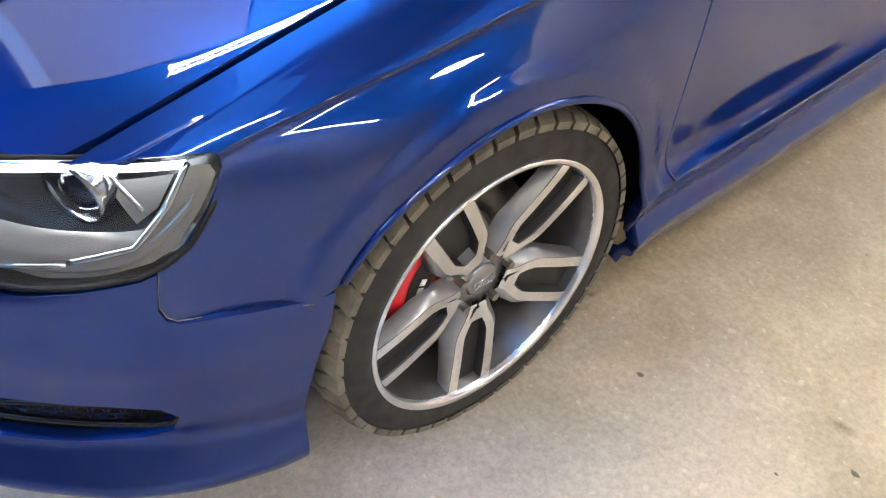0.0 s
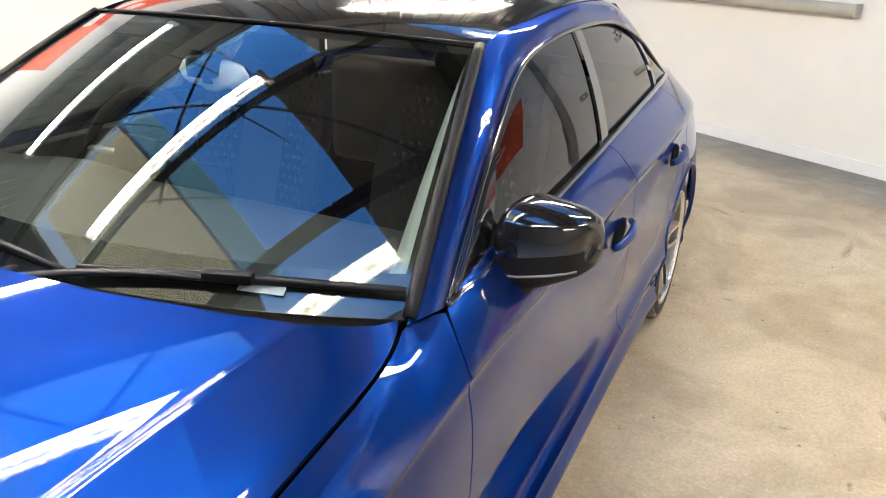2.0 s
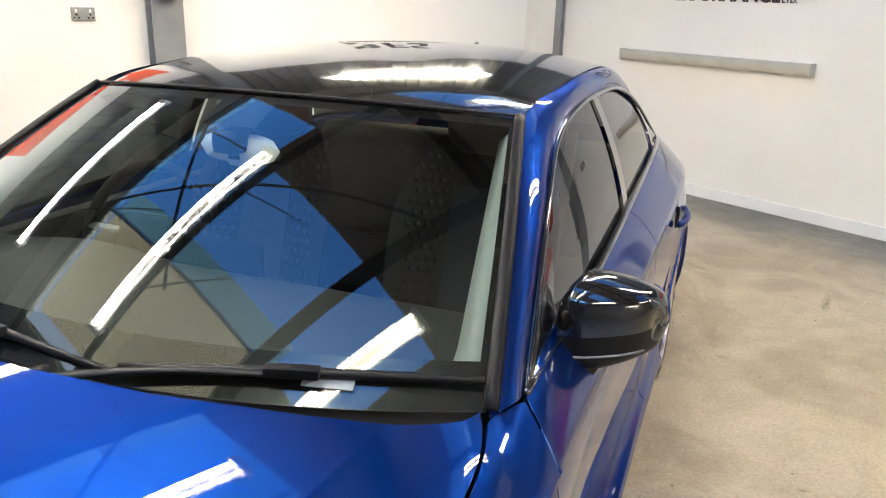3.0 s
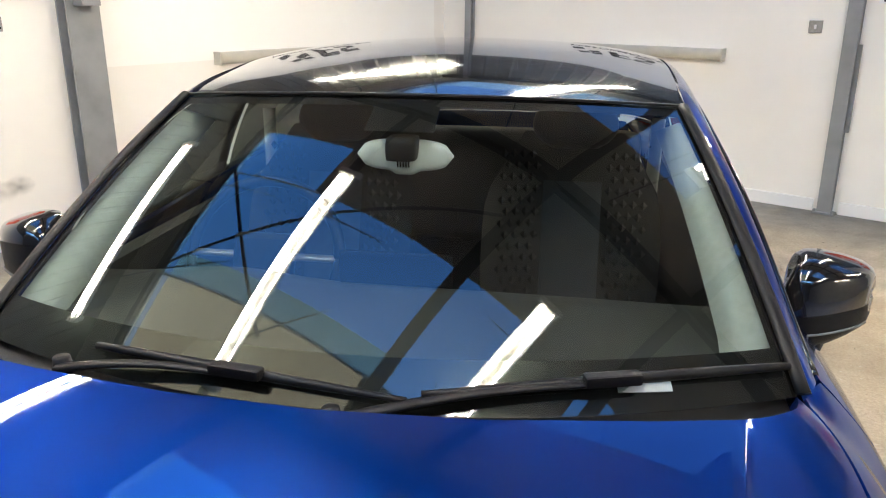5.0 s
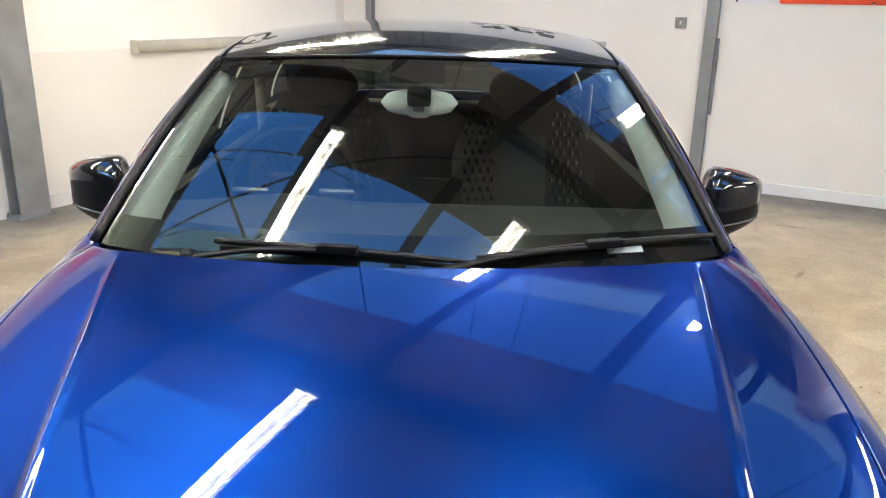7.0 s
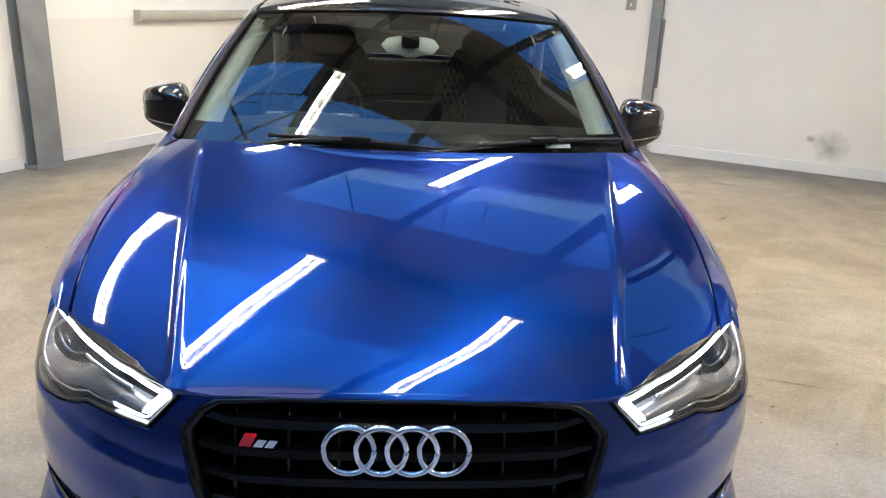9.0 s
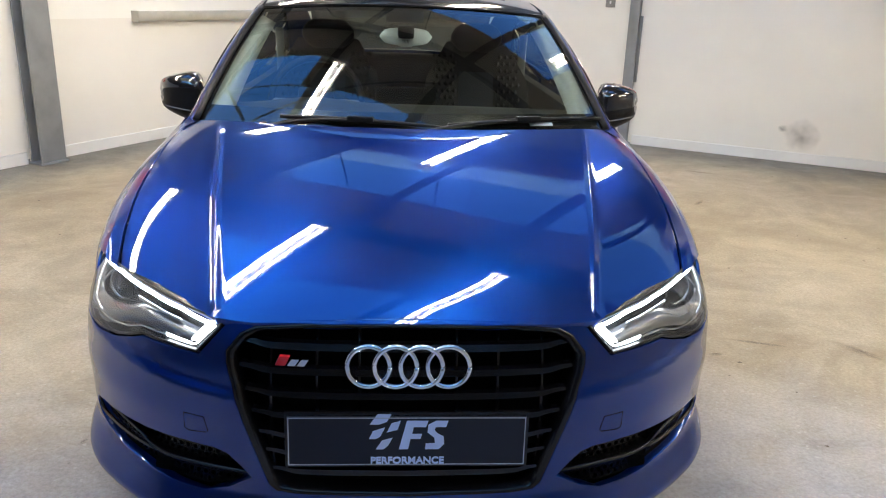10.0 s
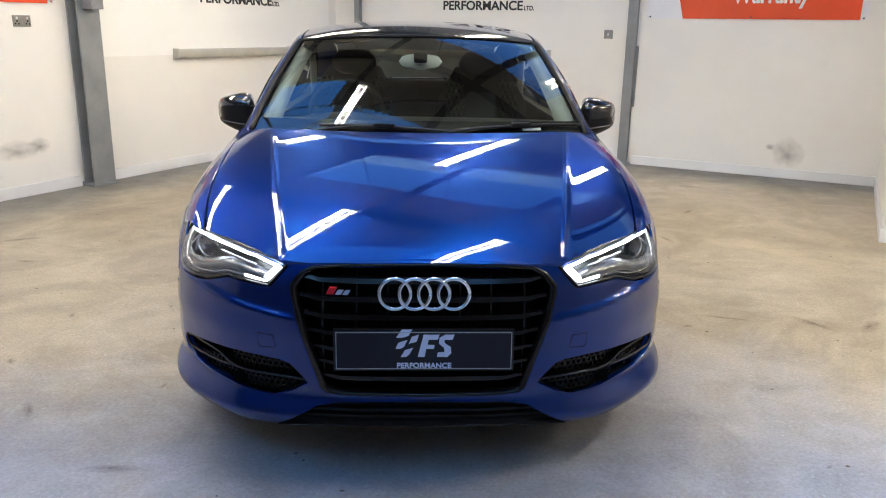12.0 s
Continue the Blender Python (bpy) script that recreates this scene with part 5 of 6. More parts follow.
def brakes(parent, y, front):
    lathe("brake_disc", [(-.002, .165), (.006, .168), (.006, .095), (.004, .09), (.03, .088), (.03, .06), (.032, .0)], STEEL, parent, "scored steel brake disc", 56, Matrix.Translation((.742, y, .324)))
    if front:
        rings = []
        for i in range(15):
            a = radians(118 + 74 * i / 14)
            e = math.sin(math.pi * i / 14) ** .35
            ring = []
            for x, r in ((.735, .205), (.772, .209), (.802, .203), (.811, .170), (.811, .135), (.802, .108), (.772, .100), (.735, .104)):
                rr = .130 + (r - .148) * (.45 + .55 * e)
                ring.append(Vector((x, y + rr * math.cos(a), .324 + rr * math.sin(a))))
            rings.append(ring)
        loft("brake_caliper", rings, RED, parent, "red painted brake caliper", closed=True, caps=True)
        rings = []
        for i in range(9):
            a = radians(130 + 46 * i / 8)
            rings.append([Vector((.8135 - .002 * abs(j - 3) / 3, y + (.112 + .046 * j / 6) * math.cos(a), .324 + (.112 + .046 * j / 6) * math.sin(a))) for j in range(7)])
        cov = loft("caliper_cover", rings, TRIM_BLACK, parent, "black caliper cover with a small badge")
        for i, (r0, r1, a0, a1, mat) in enumerate(((.128, .141, 164, 169, RED), (.128, .141, 157, 162.5, CHROME), (.128, .141, 150, 155.5, CHROME))):
            q = [Vector((.8155, y + r * math.cos(radians(a)), .324 + r * math.sin(radians(a)))) for r, a in ((r0, a0), (r1, a0), (r1, a1), (r0, a1))]
            link_mesh("badge_bar", q, [(0, 1, 2, 3)], mat, cov, smooth=False)
    for i in range(2):
        sweep("suspension_arm", [Vector((.45, y + .05, .30 + .12 * i)), Vector((.70, y + .02, .28 + .10 * i))], .022, DARK, parent)


first = wheel_parts()
first.parent = car
first.matrix_basis = Matrix.Translation((.862, 0, .324)) @ Matrix.Rotation(radians(-1.0), 4, "Z")
for m in (Matrix.Translation((.868, 2.633, .324)) @ Matrix.Rotation(radians(25), 4, "X"), Matrix.Translation((-.862, 0, .324)) @ Matrix.Rotation(math.pi, 4, "Z"), Matrix.Translation((-.868, 2.633, .324)) @ Matrix.Rotation(math.pi, 4, "Z")):
    copy_thing(first, m)
for y, front in ((0, True), (2.633, False)):
    brakes(car, y, front)
    for side in (1, -1):
        # arch liner
        rings = []
        for i in range(21):
            a = math.pi * (1.03 - 1.06 * i / 20)
            rings.append([Vector((side * x, y - .01 + (ARCH_A + .034) * math.cos(a), ARCH_Z + (ARCH_B + .018) * math.sin(a))) for x in (.842, .80, .62)])
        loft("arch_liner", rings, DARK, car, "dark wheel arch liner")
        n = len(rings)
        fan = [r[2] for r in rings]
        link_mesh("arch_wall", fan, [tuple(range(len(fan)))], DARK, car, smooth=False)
# dark floor pan between the axles
boxed("floor_pan", -.80, .80, .40, 2.24, .20, .30, DARK, car, .02, "dark underbody")
boxed("front_floor_pan", -.60, .60, -.74, .40, .22, .34, DARK, car, .02, "dark underbody")
boxed("rear_floor_pan", -.60, .60, 2.24, 3.35, .24, .34, DARK, car, .02, "dark underbody")
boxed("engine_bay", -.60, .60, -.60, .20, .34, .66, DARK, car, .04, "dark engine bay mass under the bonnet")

# ---- grille, plate, lamps ----
def inset_nose(w, z, d):
    """A point behind the nose surface by d metres."""
    x, y, zz = nose_surface(w, z)
    return Vector((x * (1 - d * .25), y + d, zz))


GRILLE_BLACK = material("satin_black_grille", (0.003, 0.003, 0.0036), rough=0.25, spec=0.5)
PLATE_BLACK = material("black_show_plate", (0.007, 0.009, 0.016), rough=0.3, spec=0.35)
PLATE_WHITE = material("pale_print", (0.62, 0.68, 0.85), rough=0.4)
PLATE_EDGE = material("silver_plate_edge", (0.5, 0.5, 0.52), rough=0.3, metal=0.6)
grille = tagged(new("radiator_grille"), "black single-frame grille with slats")
grille.parent = car
outer = GRILLE + [(-w, z) for w, z in reversed(GRILLE[1:-1])]
V, F = [], []
po = dense([(w * 1.2, z) for w, z in outer], .02)
for (a, z) in po:
    w = a / 1.2
    wi, zi = w * .93, .522 + (z - .522) * .93
    V += [Vector(nose_surface(w, z)) + Vector((0, .004, 0)), inset_nose(w * .985, .522 + (z - .522) * .985, -.004), inset_nose(wi * 1.02, .522 + (zi - .522) * 1.02, .004), inset_nose(wi, zi, .045)]
m = len(po)
for i in range(m):
    j = (i + 1) % m
    for k in range(3):
        F.append((i * 4 + k, j * 4 + k, j * 4 + k + 1, i * 4 + k + 1))
link_mesh("grille_frame", V, F, GRILLE_BLACK, grille, "satin black grille surround")


def grille_half(z):
    """Half width of the grille opening at a height, as w."""
    rows = sorted([(zz, ww) for ww, zz in GRILLE[2:9]])
    for (z0, w0), (z1, w1) in zip(rows, rows[1:]):
        if z0 <= z <= z1:
            return (w0 + (w1 - w0) * (z - z0) / (z1 - z0)) * .93
    return rows[0][1] * .9 if z < rows[0][0] else rows[-1][1] * .9


for z in (.672, .619, .566, .516, .465, .417, .368):
    h = grille_half(z)
    rows = []
    for i in range(25):
        w = -h + 2 * h * i / 24
        e = 1 - .5 * (abs(w) / h) ** 6
        bend = -.009 * ease((abs(w) / h - .80) / .17)
        rows.append([inset_nose(w, z + .011 * e - bend, .030), inset_nose(w, z + .009 * e - bend, .014), inset_nose(w, z - .005 * e - bend, .012), inset_nose(w, z - .013 * e - bend, .034)])
    loft("grille_slat", rows, GRILLE_BLACK, grille, closed=True, smooth=False)
for w in (-.25, -.16, -.085, .085, .16, .25):
    pts = [inset_nose(w, .345 + .36 * t / 8, .034) for t in range(9)]
    sweep("grille_upright", pts, .004, GRILLE_BLACK, grille)
# flat black sheet painted in for the shade behind the slats
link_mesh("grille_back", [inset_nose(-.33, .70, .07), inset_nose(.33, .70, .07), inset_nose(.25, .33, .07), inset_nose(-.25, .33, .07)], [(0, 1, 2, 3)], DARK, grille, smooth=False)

# four linked rings
for j in range(4):
    c = inset_nose((-.0846 + .0564 * j) / 1.25, .647, -.012)
    pts = [c + Vector((.0455 * math.cos(a), .004 * math.sin(a), .0455 * math.sin(a))) for a in [2 * math.pi * q / 40 for q in range(41)]]
    sweep("badge_ring", pts, .0062, CHROME, grille, "bright chrome ring of the badge", n=8, flat=1.0)
# small tail badge on the slats: red slanted block and two silver forms
for x0, x1, mat in ((-.288, -.266, RED), (-.262, -.245, CHROME), (-.241, -.225, CHROME)):
    c0, c1 = inset_nose(x0 / 1.25, .655, -.001), inset_nose(x1 / 1.25, .655, -.001)
    hgt = .020 if mat is RED else .015
    sl = .010
    V = [Vector((x0, c0.y, .637)), Vector((x1, c1.y, .637)), Vector((x1 + sl, c1.y, .637 + hgt)), Vector((x0 + sl, c0.y, .637 + hgt))]
    V += [v + Vector((0, .012, 0)) for v in V]
    link_mesh("badge_block", V, [(0, 1, 2, 3), (0, 4, 5, 1), (1, 5, 6, 2), (2, 6, 7, 3), (3, 7, 4, 0)], mat, grille, "small red and silver badge block", smooth=False)

# show plate
PLATE_M = Matrix.Translation((0, -.900, .4815)) @ Matrix.Rotation(radians(90 - 4), 4, "X")
plate = tagged(new("show_plate"), "black show plate with pale printed mark")
plate.parent = car
bm = bmesh.new()
box(bm, -.266, .266, -.064, .068, -.012, -.004, .004, PLATE_M)
part("plate_holder", bm, GRILLE_BLACK, plate)
bm = bmesh.new()
box(bm, -.26, .26, -.0585, .0585, -.004, .000, .002, PLATE_M)
part("plate_sheet", bm, PLATE_BLACK, plate)
for x0, x1, y0, y1 in ((-.258, .258, .0545, .0565), (-.258, .258, -.0565, -.0545), (-.258, -.256, -.0545, .0545), (.256, .258, -.0545, .0545)):
    bm = bmesh.new()
    box(bm, x0, x1, y0, y1, .0002, .0012, 0, PLATE_M)
    part("border_line", bm, PLATE_EDGE, plate)
w = word("plate_word", "PERFORMANCE", PLATE_M @ Matrix.Translation((-.0795, -.0535, .0008)), .16, .0165, PLATE_WHITE, "")
w.parent = plate
w["label"] = "pale printed word"
k = .0019
forms = [[(-42, 18), (-32, 34), (-14, 34), (-20, 22), (-30, 18)], [(-43, -4), (-38, 8), (-22, 14), (-28, 0), (-34, -4)], [(-20, 6), (-14, 20), (-2, 24), (-6, 10)], [(-24, -20), (-34, -20), (-26, -6), (-12, -2), (-18, -14)],
         [(-4, -20), (8, -20), (11, -4), (24, -4), (26, 4), (13, 4), (15, 14), (31, 14), (34, 24), (6, 24)],
         [(30, -20), (48, -20), (55, -12), (54, 0), (46, 5), (42, 10), (44, 14), (57, 14), (60, 24), (44, 24), (34, 18), (33, 6), (42, -2), (43, -10), (31, -11)]]
for pts in forms:
    link_mesh("printed_form", [PLATE_M @ Vector((x * k * .88 - .012, y * k * .82 + .012, .001)) for x, y in pts], [tuple(range(len(pts)))], PLATE_WHITE, plate, smooth=False)

# lower black splitter opening and lip
rows = []
for i in range(33):
    w = -.385 + .77 * i / 32
    top = .296 - .085 * max(0, (abs(w) - .2) / .185) ** 1.2
    k = (abs(w) / .385) ** 4
    rows.append([inset_nose(w, top, .012), inset_nose(w, (top + .238) / 2, .035), inset_nose(w, .244 - .028 * k, .020), inset_nose(w, .237 - .024 * k, -.008), inset_nose(w, .228 - .018 * k, -.004), inset_nose(w, .226 - .018 * k, .12)])
loft("front_splitter", rows, TRIM_BLACK, car, "black lower intake and splitter lip", smooth=False)
for z in (.258, .275):
    rows = [[inset_nose(w, z, .012), inset_nose(w, z - .006, .012), inset_nose(w, z - .006, .04), inset_nose(w, z, .04)] for w in [-.30 + .6 * i / 20 for i in range(21)]]
    loft("intake_slat", rows, TRIM_BLACK, car, closed=True, smooth=False)

# side intakes: cavity, honeycomb and curved blade
for s in (1, -1):
    fog = tagged(new("side_air_intake"), "black side intake with honeycomb mesh and blade")
    fog.parent = car
    po = dense([(w * 1.2, z) for w, z in FOG], .015)
    V, F = [], []
    for a, z in po:
        w = a / 1.2
        V += [inset_nose(s * w, z, .026), inset_nose(s * (w * .985 + .008), .365 + (z - .365) * .93, .06)]
    m = len(po)
    for i in range(m):
        j = (i + 1) % m
        F.append((i * 2, j * 2, j * 2 + 1, i * 2 + 1))
    F.append(tuple(i * 2 + 1 for i in range(m)))
    # closed by a near-black back, in place of the intake's deep shade
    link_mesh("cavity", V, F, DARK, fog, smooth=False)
    V, F = [], []
    inner = [(a / 1.2, z) for a, z in po]
    cells = []
    for r in range(9):
        for c in range(30):
            w, z = .32 + c * .0195 + (r % 2) * .00975, .295 + r * .0165
            if inside(inner, [(w, z)])[0] and inside(inner, [(w + .012, z + .006)])[0]:
                cells.append((w, z))
    for w, z in cells:
        q = len(V)
        for rad, d in ((.0098, .030), (.0074, .030), (.0074, .045)):
            V += [inset_nose(s * (w + rad * math.cos(math.pi * k / 3 + .52)), z + rad * math.sin(math.pi * k / 3 + .52), d) for k in range(6)]
        for k in range(6):
            j = (k + 1) % 6
            F += [(q + k, q + j, q + 6 + j, q + 6 + k), (q + 6 + k, q + 6 + j, q + 12 + j, q + 12 + k)]
    tagged(link_mesh("honeycomb", V, F, GRILLE_BLACK, fog, "satin black honeycomb mesh", smooth=False), kind="stuff")
    blade_line = [(.292, .358), (.359, .362), (.438, .364), (.507, .362), (.561, .369), (.592, .386), (.629, .396), (.70, .402), (.765, .399), (.812, .386)]
    rows = []
    for p in curve_points([(w, z, 0) for w, z in blade_line], 36):
        w, z = p.x, p.y
        rows.append([inset_nose(s * w, z + .005, .012), inset_nose(s * w, z + .002, .006), inset_nose(s * w, z - .004, .008), inset_nose(s * w, z - .006, .036), inset_nose(s * w, z + .004, .036)])
    loft("blade", rows, GRILLE_BLACK, fog, "gloss black curved blade", closed=True)
    pts = [inset_nose(s * p.x, p.y, .010) for p in curve_points([(.555, .366, 0), (.64, .361, 0), (.74, .354, 0), (.80, .351, 0), (.820, .366, 0), (.812, .388, 0)], 24)]
    sweep("intake_loop", pts, .005, GRILLE_BLACK, fog, "gloss black loop at the outer end")
    # jet cover seam
    sq = [(s * w, z) for w, z in ((.390, .504), (.438, .507), (.441, .466), (.432, .460), (.390, .463), (.384, .468), (.390, .504))]
    pts = [inset_nose(w, z, -.0003) for w, z in sq]
    sweep("washer_cover_seam", pts, .0011, DARK, car, "fine seam of the washer cover")

# headlamps
MIRROR_SHELL = material("pale_grey_mirror_plastic", (0.84, 0.88, 0.87), rough=0.45, vary=0.06, scale=40)
LENS = glass("lamp_lens", (0.93, 0.94, 0.95), 1.0)
LAMP_CHROME = material("lamp_reflector", (0.62, 0.62, 0.60), rough=0.16, metal=1.0, vary=0.2, scale=30)
LAMP_DARK = material("lamp_bezel", (0.014, 0.0135, 0.013), rough=0.25)
LAMP_PALE = material("lamp_pale_reflector", (0.20, 0.195, 0.185), rough=0.24, metal=0.5, vary=0.12, scale=25, coat=0.3)
LAMP_GREY = material("lamp_satin_grey", (0.40, 0.40, 0.38), rough=0.3, metal=0.7, vary=0.2, scale=20)
DRL = material("daytime_light", (0.9, 0.92, 1.0), rough=0.3, emit=(0.82, 0.91, 1.0), power=DRL_POWER)
PROJ = glass("projector_lens", (0.25, 0.3, 0.42))


def lamp_at(s, w, z, d):
    return inset_nose(s * w, z, d)


def lamp_bar(name, s, pts, r, d, mat, parent, label="", lift=0):
    p = []
    for (w0, z0), (w1, z1) in zip(pts, pts[1:]):
        for i in range(8):
            p.append(lamp_at(s, w0 + (w1 - w0) * i / 8, z0 + (z1 - z0) * i / 8, d))
    p.append(lamp_at(s, *pts[-1], d))
    return sweep(name, p, r, mat, parent, label, n=8)


for s in (1, -1):
    hl = tagged(new("headlamp"), "swept headlamp with bright daytime light strip")
    hl.parent = car
    out = [(s * w, z) for w, z in LAMP]
    lens = skin("lens", out, nose_surface, frange(-1, 1, .03), frange(.6, .78, .02), LENS, hl, scale=(1.2, 1), flange=0, label="clear lamp lens")[0]
    lens.visible_shadow = False
    # black seal round the lens
    ring = dense([(w * 1.2, z) for w, z in LAMP], .015)
    pts = [lamp_at(s, a / 1.2, z, .006) for a, z in ring]
    sweep("lens_seal", pts + pts[:1], .0035, TRIM_BLACK, hl, "black seal round the lamp")
    # bowl
    V, F = [], []
    steps = [(1.0, .004), (.985, .03), (.94, .055), (.55, .085)]
    cw, cz = .65, .690
    for a, z in ring:
        w = a / 1.2
        for f, d in steps:
            V.append(lamp_at(s, cw + (w - cw) * f, cz + (z - cz) * f, d))
    m = len(ring)
    for i in range(m):
        j = (i + 1) % m
        for k in range(3):
            F.append((i * 4 + k, j * 4 + k, j * 4 + k + 1, i * 4 + k + 1))
    F.append(tuple(i * 4 + 3 for i in range(m)))
    link_mesh("bowl", V, F, LAMP_DARK, hl, "dark lamp bowl")
    # lower bright reflector floor, wavy
    rows = []
    for i in range(25):
        t = i / 24
        w = .415 + .475 * t
        z0 = spline([(0, .660), (.15, .668), (.33, .670), (.45, .660), (.58, .642), (.75, .636), (.88, .646), (1, .690)], t)[0]
        z1 = z0 + .020 + .010 * math.sin(math.pi * t)
        rows.append([lamp_at(s, w, z0, .012), lamp_at(s, w, z0 + .004, .006), lamp_at(s, w, z1 - .006, .016), lamp_at(s, w, z1, .040)])
    loft("lower_reflector", rows, LAMP_PALE, hl, "pale satin lower reflector")
    # pale panel outside the chrome strip
    panel = [(.896, .733), (.925, .731), (.930, .722), (.900, .684), (.872, .653), (.848, .640), (.800, .635), (.740, .635), (.700, .640), (.76, .645), (.825, .657), (.865, .695)]
    skin("side_reflector", [(s * w, z) for w, z in panel], nose_surface, frange(-1, 1, .03), frange(.6, .78, .02), LAMP_PALE, hl, scale=(1.2, 1), flange=0, lift=-.014, label="pale side reflector")
    top = [(.385, .702), (.475, .722), (.59, .732), (.70, .734), (.80, .734), (.890, .731)]
    lamp_bar("light_strip", s, top, .0044, .014, DRL, hl, "glowing white daytime light strip")
    lamp_bar("light_strip", s, [(.385, .702), (.425, .662)], .0095, .018, DRL, hl, "glowing white daytime light strip")
    lamp_bar("light_strip", s, [(.425, .662), (.50, .668)], .0085, .018, DRL, hl, "glowing white daytime light strip")
    lamp_bar("inner_strip", s, [(.47, .696), (.56, .706), (.635, .710)], .005, .022, LAMP_CHROME, hl, "chrome inner strip")
    lamp_bar("outer_strip", s, [(.893, .733), (.865, .695), (.825, .657), (.76, .645)], .0042, .012, LAMP_CHROME, hl, "bright chrome outer strip")
    lamp_bar("chrome_edge", s, [(.76, .643), (.70, .643), (.63, .652), (.58, .668), (.50, .667)], .0032, .010, LAMP_CHROME, hl)
    lamp_bar("bezel_rib", s, [(.800, .728), (.832, .690)], .003, .022, LAMP_CHROME, hl)
    skin("corner_reflector", [(s * w, z) for w, z in ((.806, .727), (.886, .727), (.862, .695), (.836, .680))], nose_surface, frange(-1, 1, .03), frange(.6, .78, .02), LAMP_PALE, hl, scale=(1.2, 1), flange=0, lift=-.03, label="pale corner reflector")
    # projector barrel
    c = lamp_at(s, .735, .697, .068)
    n = (Vector((s * .45, -1, 0))).normalized()
    q = Vector((1, 0, 0)).rotation_difference(n).to_matrix().to_4x4()
    lathe("projector_ring", [(-.02, .042), (.012, .042), (.018, .039), (.012, .036), (-.02, .034)], LAMP_CHROME, hl, "chrome projector ring", 36, Matrix.Translation(c) @ q)
    lathe("projector_lens", [(-.01, .035), (.004, .031), (.014, .021), (.018, .008), (.0185, .0)], PROJ, hl, "bluish projector lens", 32, Matrix.Translation(c) @ q)
    lathe("projector_back", [(-.012, .041), (-.03, .03), (-.032, .0)], LAMP_DARK, hl, "", 24, Matrix.Translation(c) @ q)

# ---- roof fin, boot, rear glass, rear lamps ----
rows = []
for i in range(9):
    t = i / 8
    y = 2.34 + .13 * t
    h = .062 * t ** 1.3 * (1 - max(0, t - .8) * 1.2)
    base = roof(y, 0).z - .004
    w = .026 * math.sin(math.pi * (.15 + .75 * t))
    rows.append([Vector((-w, y, base)), Vector((-w * .35, y + .02 * t, base + h * .7)), Vector((0, y + .03 * t, base + h + .004)), Vector((w * .35, y + .02 * t, base + h * .7)), Vector((w, y, base))])
loft("roof_aerial", rows, GLOSS_BLACK, car, "gloss black roof aerial fin")
rows = []
for j in range(11):
    t = j / 10
    rows.append([Vector((a * (.545 + .03 * t), 2.485 + .565 * t + .02 * (1 - a * a), 1.345 - .315 * t - .018 * a * a + .03 * math.sin(math.pi * t))) for a in [-1 + 2 * i / 16 for i in range(17)]])
rg = loft("rear_window", rows, GLASS_SIDE, car, "dark tinted rear window")
rg.visible_shadow = False
rows = []
for j in range(13):
    t = j / 12
    y = 3.05 + .47 * t
    z = 1.028 + .012 * math.sin(math.pi * t) - .05 * t - (.30 * max(0, t - .88) / .12 if t > .88 else 0)
    rows.append([Vector((a * (.55 - .05 * t), y, z - .015 * a * a)) for a in [-1 + 2 * i / 16 for i in range(17)]])
loft("boot_lid", rows, PAINT, car, "blue boot lid")
patch("rear_shoulder", [(.548, 3.02, 1.033), (.535, 3.2, 1.00), (.500, 3.5, .95)], [(.715, 2.78, 1.030), (.672, 3.15, .992), (.620, 3.48, .957)], 16, 6, .01, PAINT, car, "blue rear shoulder")
rows = []
for j in range(9):
    z = .24 + .70 * j / 8
    rows.append([Vector((a * (.755 - .13 * max(0, (z - .62) / .33)), 3.54 - .16 * abs(a) ** 3 - .03 * math.cos(j / 8 * 3), z)) for a in [-1 + 2 * i / 20 for i in range(21)]])
loft("rear_bumper", rows, PAINT, car, "blue rear bumper and boot face")
for s in (1, -1):
    rows = [[Vector((s * (.50 + .19 * i / 6), 3.535 - .13 * (i / 6) ** 2, .78 + .10 * j / 3)) for i in range(7)] for j in range(4)]
    loft("rear_lamp", rows, RED, car, "red rear lamp")

# ---- cabin ----
rows = []
for j in range(11):
    t = j / 10
    y = .32 + .52 * t
    z = .925 + .065 * math.sin(min(1, t * 1.5) * math.pi / 2) - (.16 * ((t - .7) / .3) ** 2 if t > .7 else 0)
    rows.append([Vector((a * (.70 - .02 * t), y + .09 * a * a * (1 - t), z - .012 * a * a + (.022 * math.exp(-((a + .52) / .22) ** 2) if .3 < t < .95 else 0))) for a in [-1 + 2 * i / 28 for i in range(29)]])
dash = loft("dashboard", rows, DASH, car, "dark soft-touch dashboard")
bm = bmesh.new()
box(bm, -.115, .125, .70, .715, .985, 1.055, .006)
part("screen_unit", bm, FRIT, dash, "thin black display on the dashboard")
bm = bmesh.new()
box(bm, -.62, .62, .66, .86, .55, .90, .03)
part("lower_dash", bm, DASH, dash)
# steering wheel, tilted
sw = tagged(new("steering_wheel"), "black three-spoke steering wheel")
sw.parent = car
M = Matrix.Translation((-.36, .90, .965)) @ Matrix.Rotation(radians(66), 4, "X")
pts = [M @ Vector((.185 * math.cos(a), .182 * math.sin(a), 0)) for a in [2 * math.pi * k / 40 for k in range(41)]]
sweep("steering_rim", pts, .015, TRIM_BLACK, sw)
bm = bmesh.new()
box(bm, -.075, .075, -.06, .055, -.02, .02, .018, M)
part("steering_boss", bm, TRIM_BLACK, sw)
for a in (0, math.pi, -math.pi / 2):
    pts = [M @ Vector((r * math.cos(a), r * math.sin(a), 0)) for r in (.06, .12, .178)]
    sweep("steering_spoke", pts, .014, LAMP_GREY, sw, flat=.6)


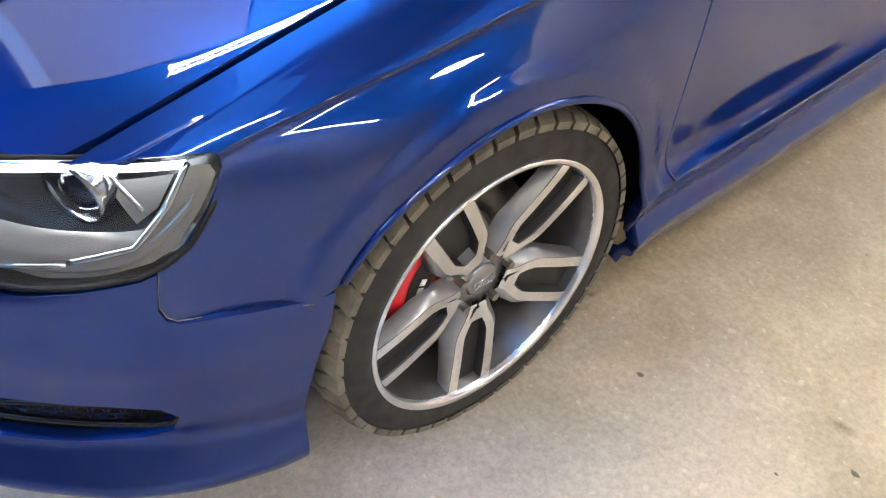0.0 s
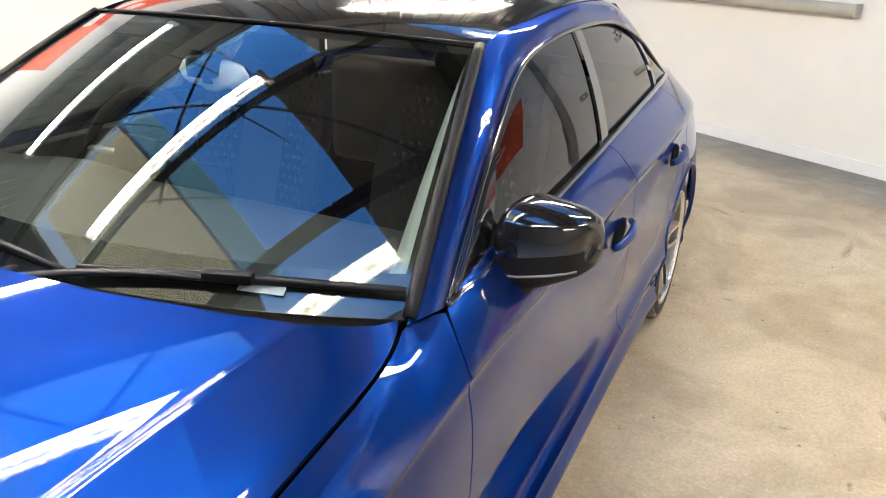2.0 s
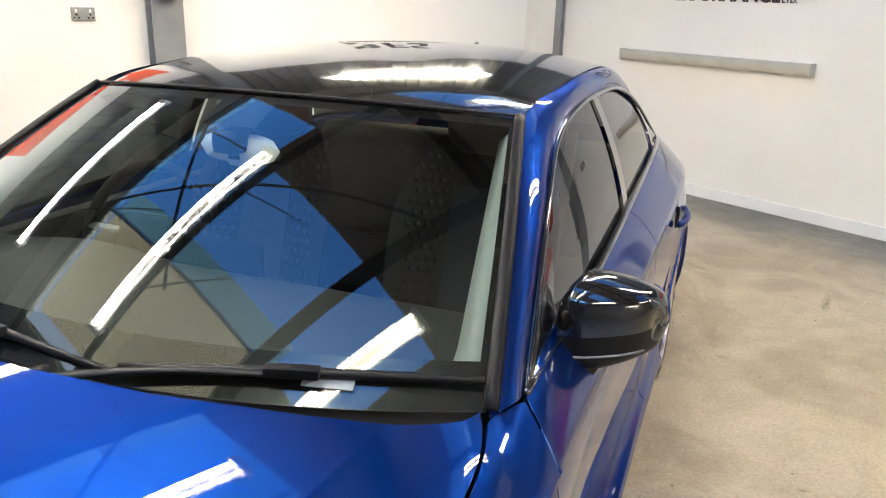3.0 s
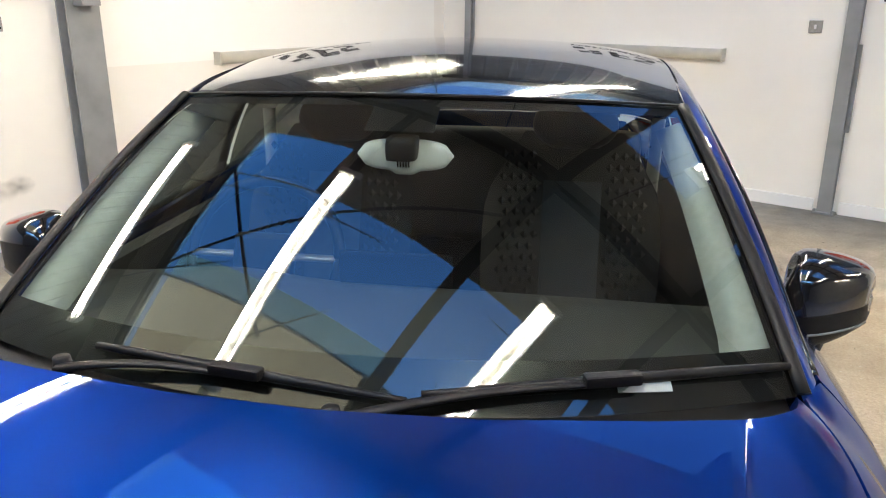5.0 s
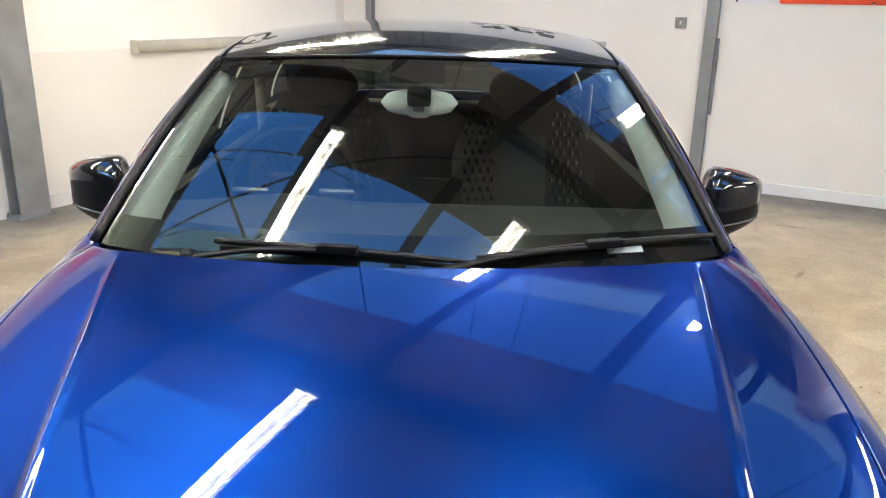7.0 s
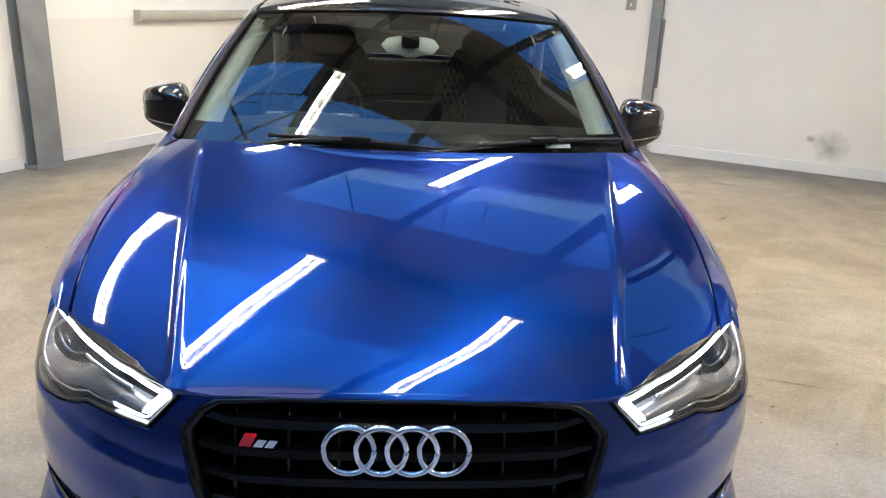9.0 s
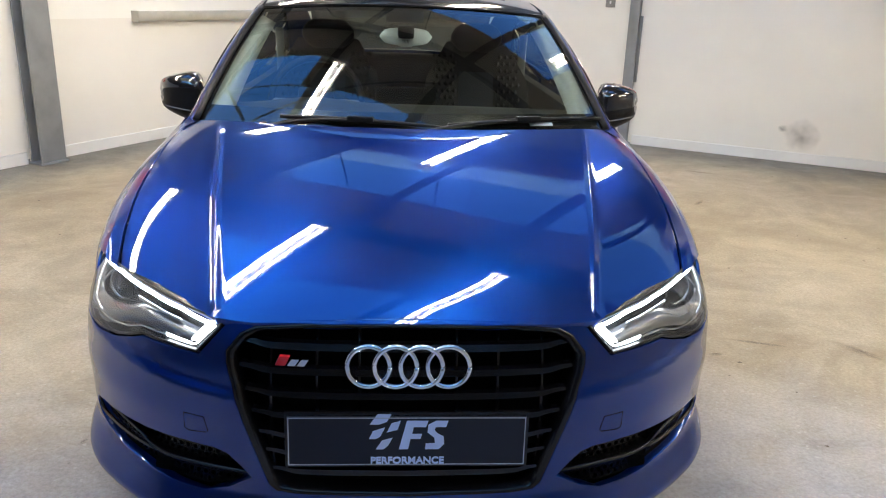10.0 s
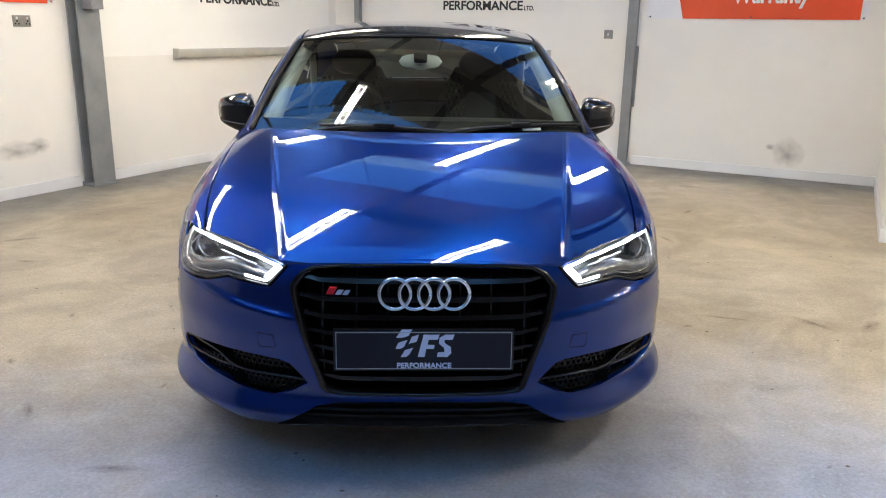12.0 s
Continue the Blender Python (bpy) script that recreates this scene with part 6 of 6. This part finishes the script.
def seat(x):
    """Bucket seat: side bolsters with quilted wings, centre panel, headrest."""
    st = tagged(new("front_seat"), "black quilted leather sports seat")
    st.parent = car
    rows = []
    for j in range(13):
        t = j / 12
        z = .56 + .62 * t
        yb = 1.34 + .20 * t
        hw = .235 + .02 * math.sin(math.pi * t) - .09 * max(0, t - .72) / .28
        rows.append([Vector((x + hw * a, yb - .055 * abs(a) ** 2.2 * math.sin(math.pi * min(1, t * 1.1)), z)) for a in [-1 + 2 * i / 16 for i in range(17)]])
    back = loft("backrest", rows, SEAT_CLOTH, st, "quilted black leather backrest")
    V, F = [], []
    for r in range(14):
        for c in (-1, 1):
            for k in range(4):
                cx, z = x + c * (.105 + .028 * k) + .014 * (r % 2) * c, .70 + .032 * r
                t = (z - .56) / .62
                a = (cx - x) / .24
                y = 1.34 + .20 * t - .055 * abs(a) ** 2.2 * math.sin(math.pi * min(1, t * 1.1)) - .003
                q = len(V)
                V += [Vector((cx - .0125, y, z)), Vector((cx, y - .0045, z - .014)), Vector((cx + .0125, y, z)), Vector((cx, y - .0045, z + .014)), Vector((cx, y - .009, z))]
                F += [(q, q + 1, q + 4), (q + 1, q + 2, q + 4), (q + 2, q + 3, q + 4), (q + 3, q, q + 4)]
    tagged(link_mesh("quilting", V, F, SEAT_CLOTH, st, smooth=False), kind="stuff")
    rows = []
    for j in range(9):
        t = .16 + .62 * j / 8
        rows.append([Vector((x + .085 * a, 1.34 + .20 * t - .012 + .006 * a * a, .56 + .62 * t)) for a in (-1, -.5, 0, .5, 1)])
    loft("centre_panel", rows, SEAT_BLUE, st, "smooth dark centre panel")
    rings = []
    for j in range(9):
        t = j / 8
        z = 1.135 + .135 * t
        e = math.sin(math.pi * (.08 + .84 * t)) ** .4
        rings.append([Vector((x + .125 * e * math.copysign(abs(math.cos(a)) ** .6, math.cos(a)), 1.535 + .045 * e * math.sin(a), z)) for a in [2 * math.pi * k / 20 for k in range(20)]])
    loft("headrest", rings, SEAT_CLOTH, st, "black headrest", closed=True, caps=True)
    bm = bmesh.new()
    box(bm, x - .25, x + .25, .95, 1.42, .46, .60, .05)
    part("seat_cushion", bm, SEAT_CLOTH, st)
    return st


seat(-.36)
seat(.36)
bm = bmesh.new()
box(bm, -.62, .62, 2.25, 2.42, .60, 1.06, .06)
part("rear_seat", bm, SEAT_CLOTH, car, "black rear bench", True)
rows = [[roof(y, a) + Vector((0, .02, -.03)) for a in [-.98 + 1.96 * i / 12 for i in range(13)]] for y in frange(.93, 2.46, .1)]
loft("headlining", rows, HEADLINER, car, "black headlining")
for s in (1, -1):
    rows = []
    for j in range(15):
        b = .04 + .90 * j / 14
        f = 1 - .055 * max(0, 1 - b / .16) ** 2
        p, q = screen(s * .978, b, -.012), screen(s * (.885 + .03 * b) * f, b, -.03)
        q = q + Vector((0, .07, -.02))
        rows.append([p + Vector((s * .02, .05, -.01)), p, q, q + Vector((s * .03, .07, -.02))])
    loft("pillar_trim", rows, LIGHT_TRIM, car, "pale grey cloth pillar trim")
    boxed("door_card", s * .70, s * .755, .60, 2.45, .36, .96, DASH, car, .02, "dark inner door trim")
    # grab handle edge of the rear pillar
    sweep("seat_belt", [Vector((s * .60, 1.58, 1.22)), Vector((s * .59, 1.55, 1.0)), Vector((s * .57, 1.5, .7))], .02, LAMP_GREY, car, flat=.2)

# interior mirror and camera housing
im = tagged(new("interior_mirror"), "pale grey interior mirror with black camera housing")
im.parent = car
C = Vector((.005, .815, 1.238))
rings = []
for i in range(13):
    t = -1 + 2 * i / 12
    e = (1 - abs(t) ** 3.2) ** .45 if abs(t) < 1 else .02
    rings.append([C + Vector((.104 * t, .016 * e * math.cos(a) - (.006 if abs(t) < .3 else 0), .034 * max(e, .05) * math.sin(a) * (1 + (.22 if abs(t) < .28 and math.sin(a) < 0 else 0)))) for a in [2 * math.pi * k / 18 for k in range(18)]])
loft("mirror_shell", rings, MIRROR_SHELL, im, "pale grey plastic shell", closed=True, caps=True)
bm = bmesh.new()
box(bm, C.x - .032, C.x + .032, C.y - .06, C.y + .01, C.z - .006, C.z + .045, .016)
part("camera_housing", bm, TRIM_BLACK, im, "black camera housing", True)
for k in range(5):
    bm = bmesh.new()
    box(bm, C.x - .012 + .006 * k - .001, C.x - .012 + .006 * k + .001, C.y - .0245, C.y - .020, C.z - .022, C.z - .010)
    part("vent_slot", bm, DARK, im)
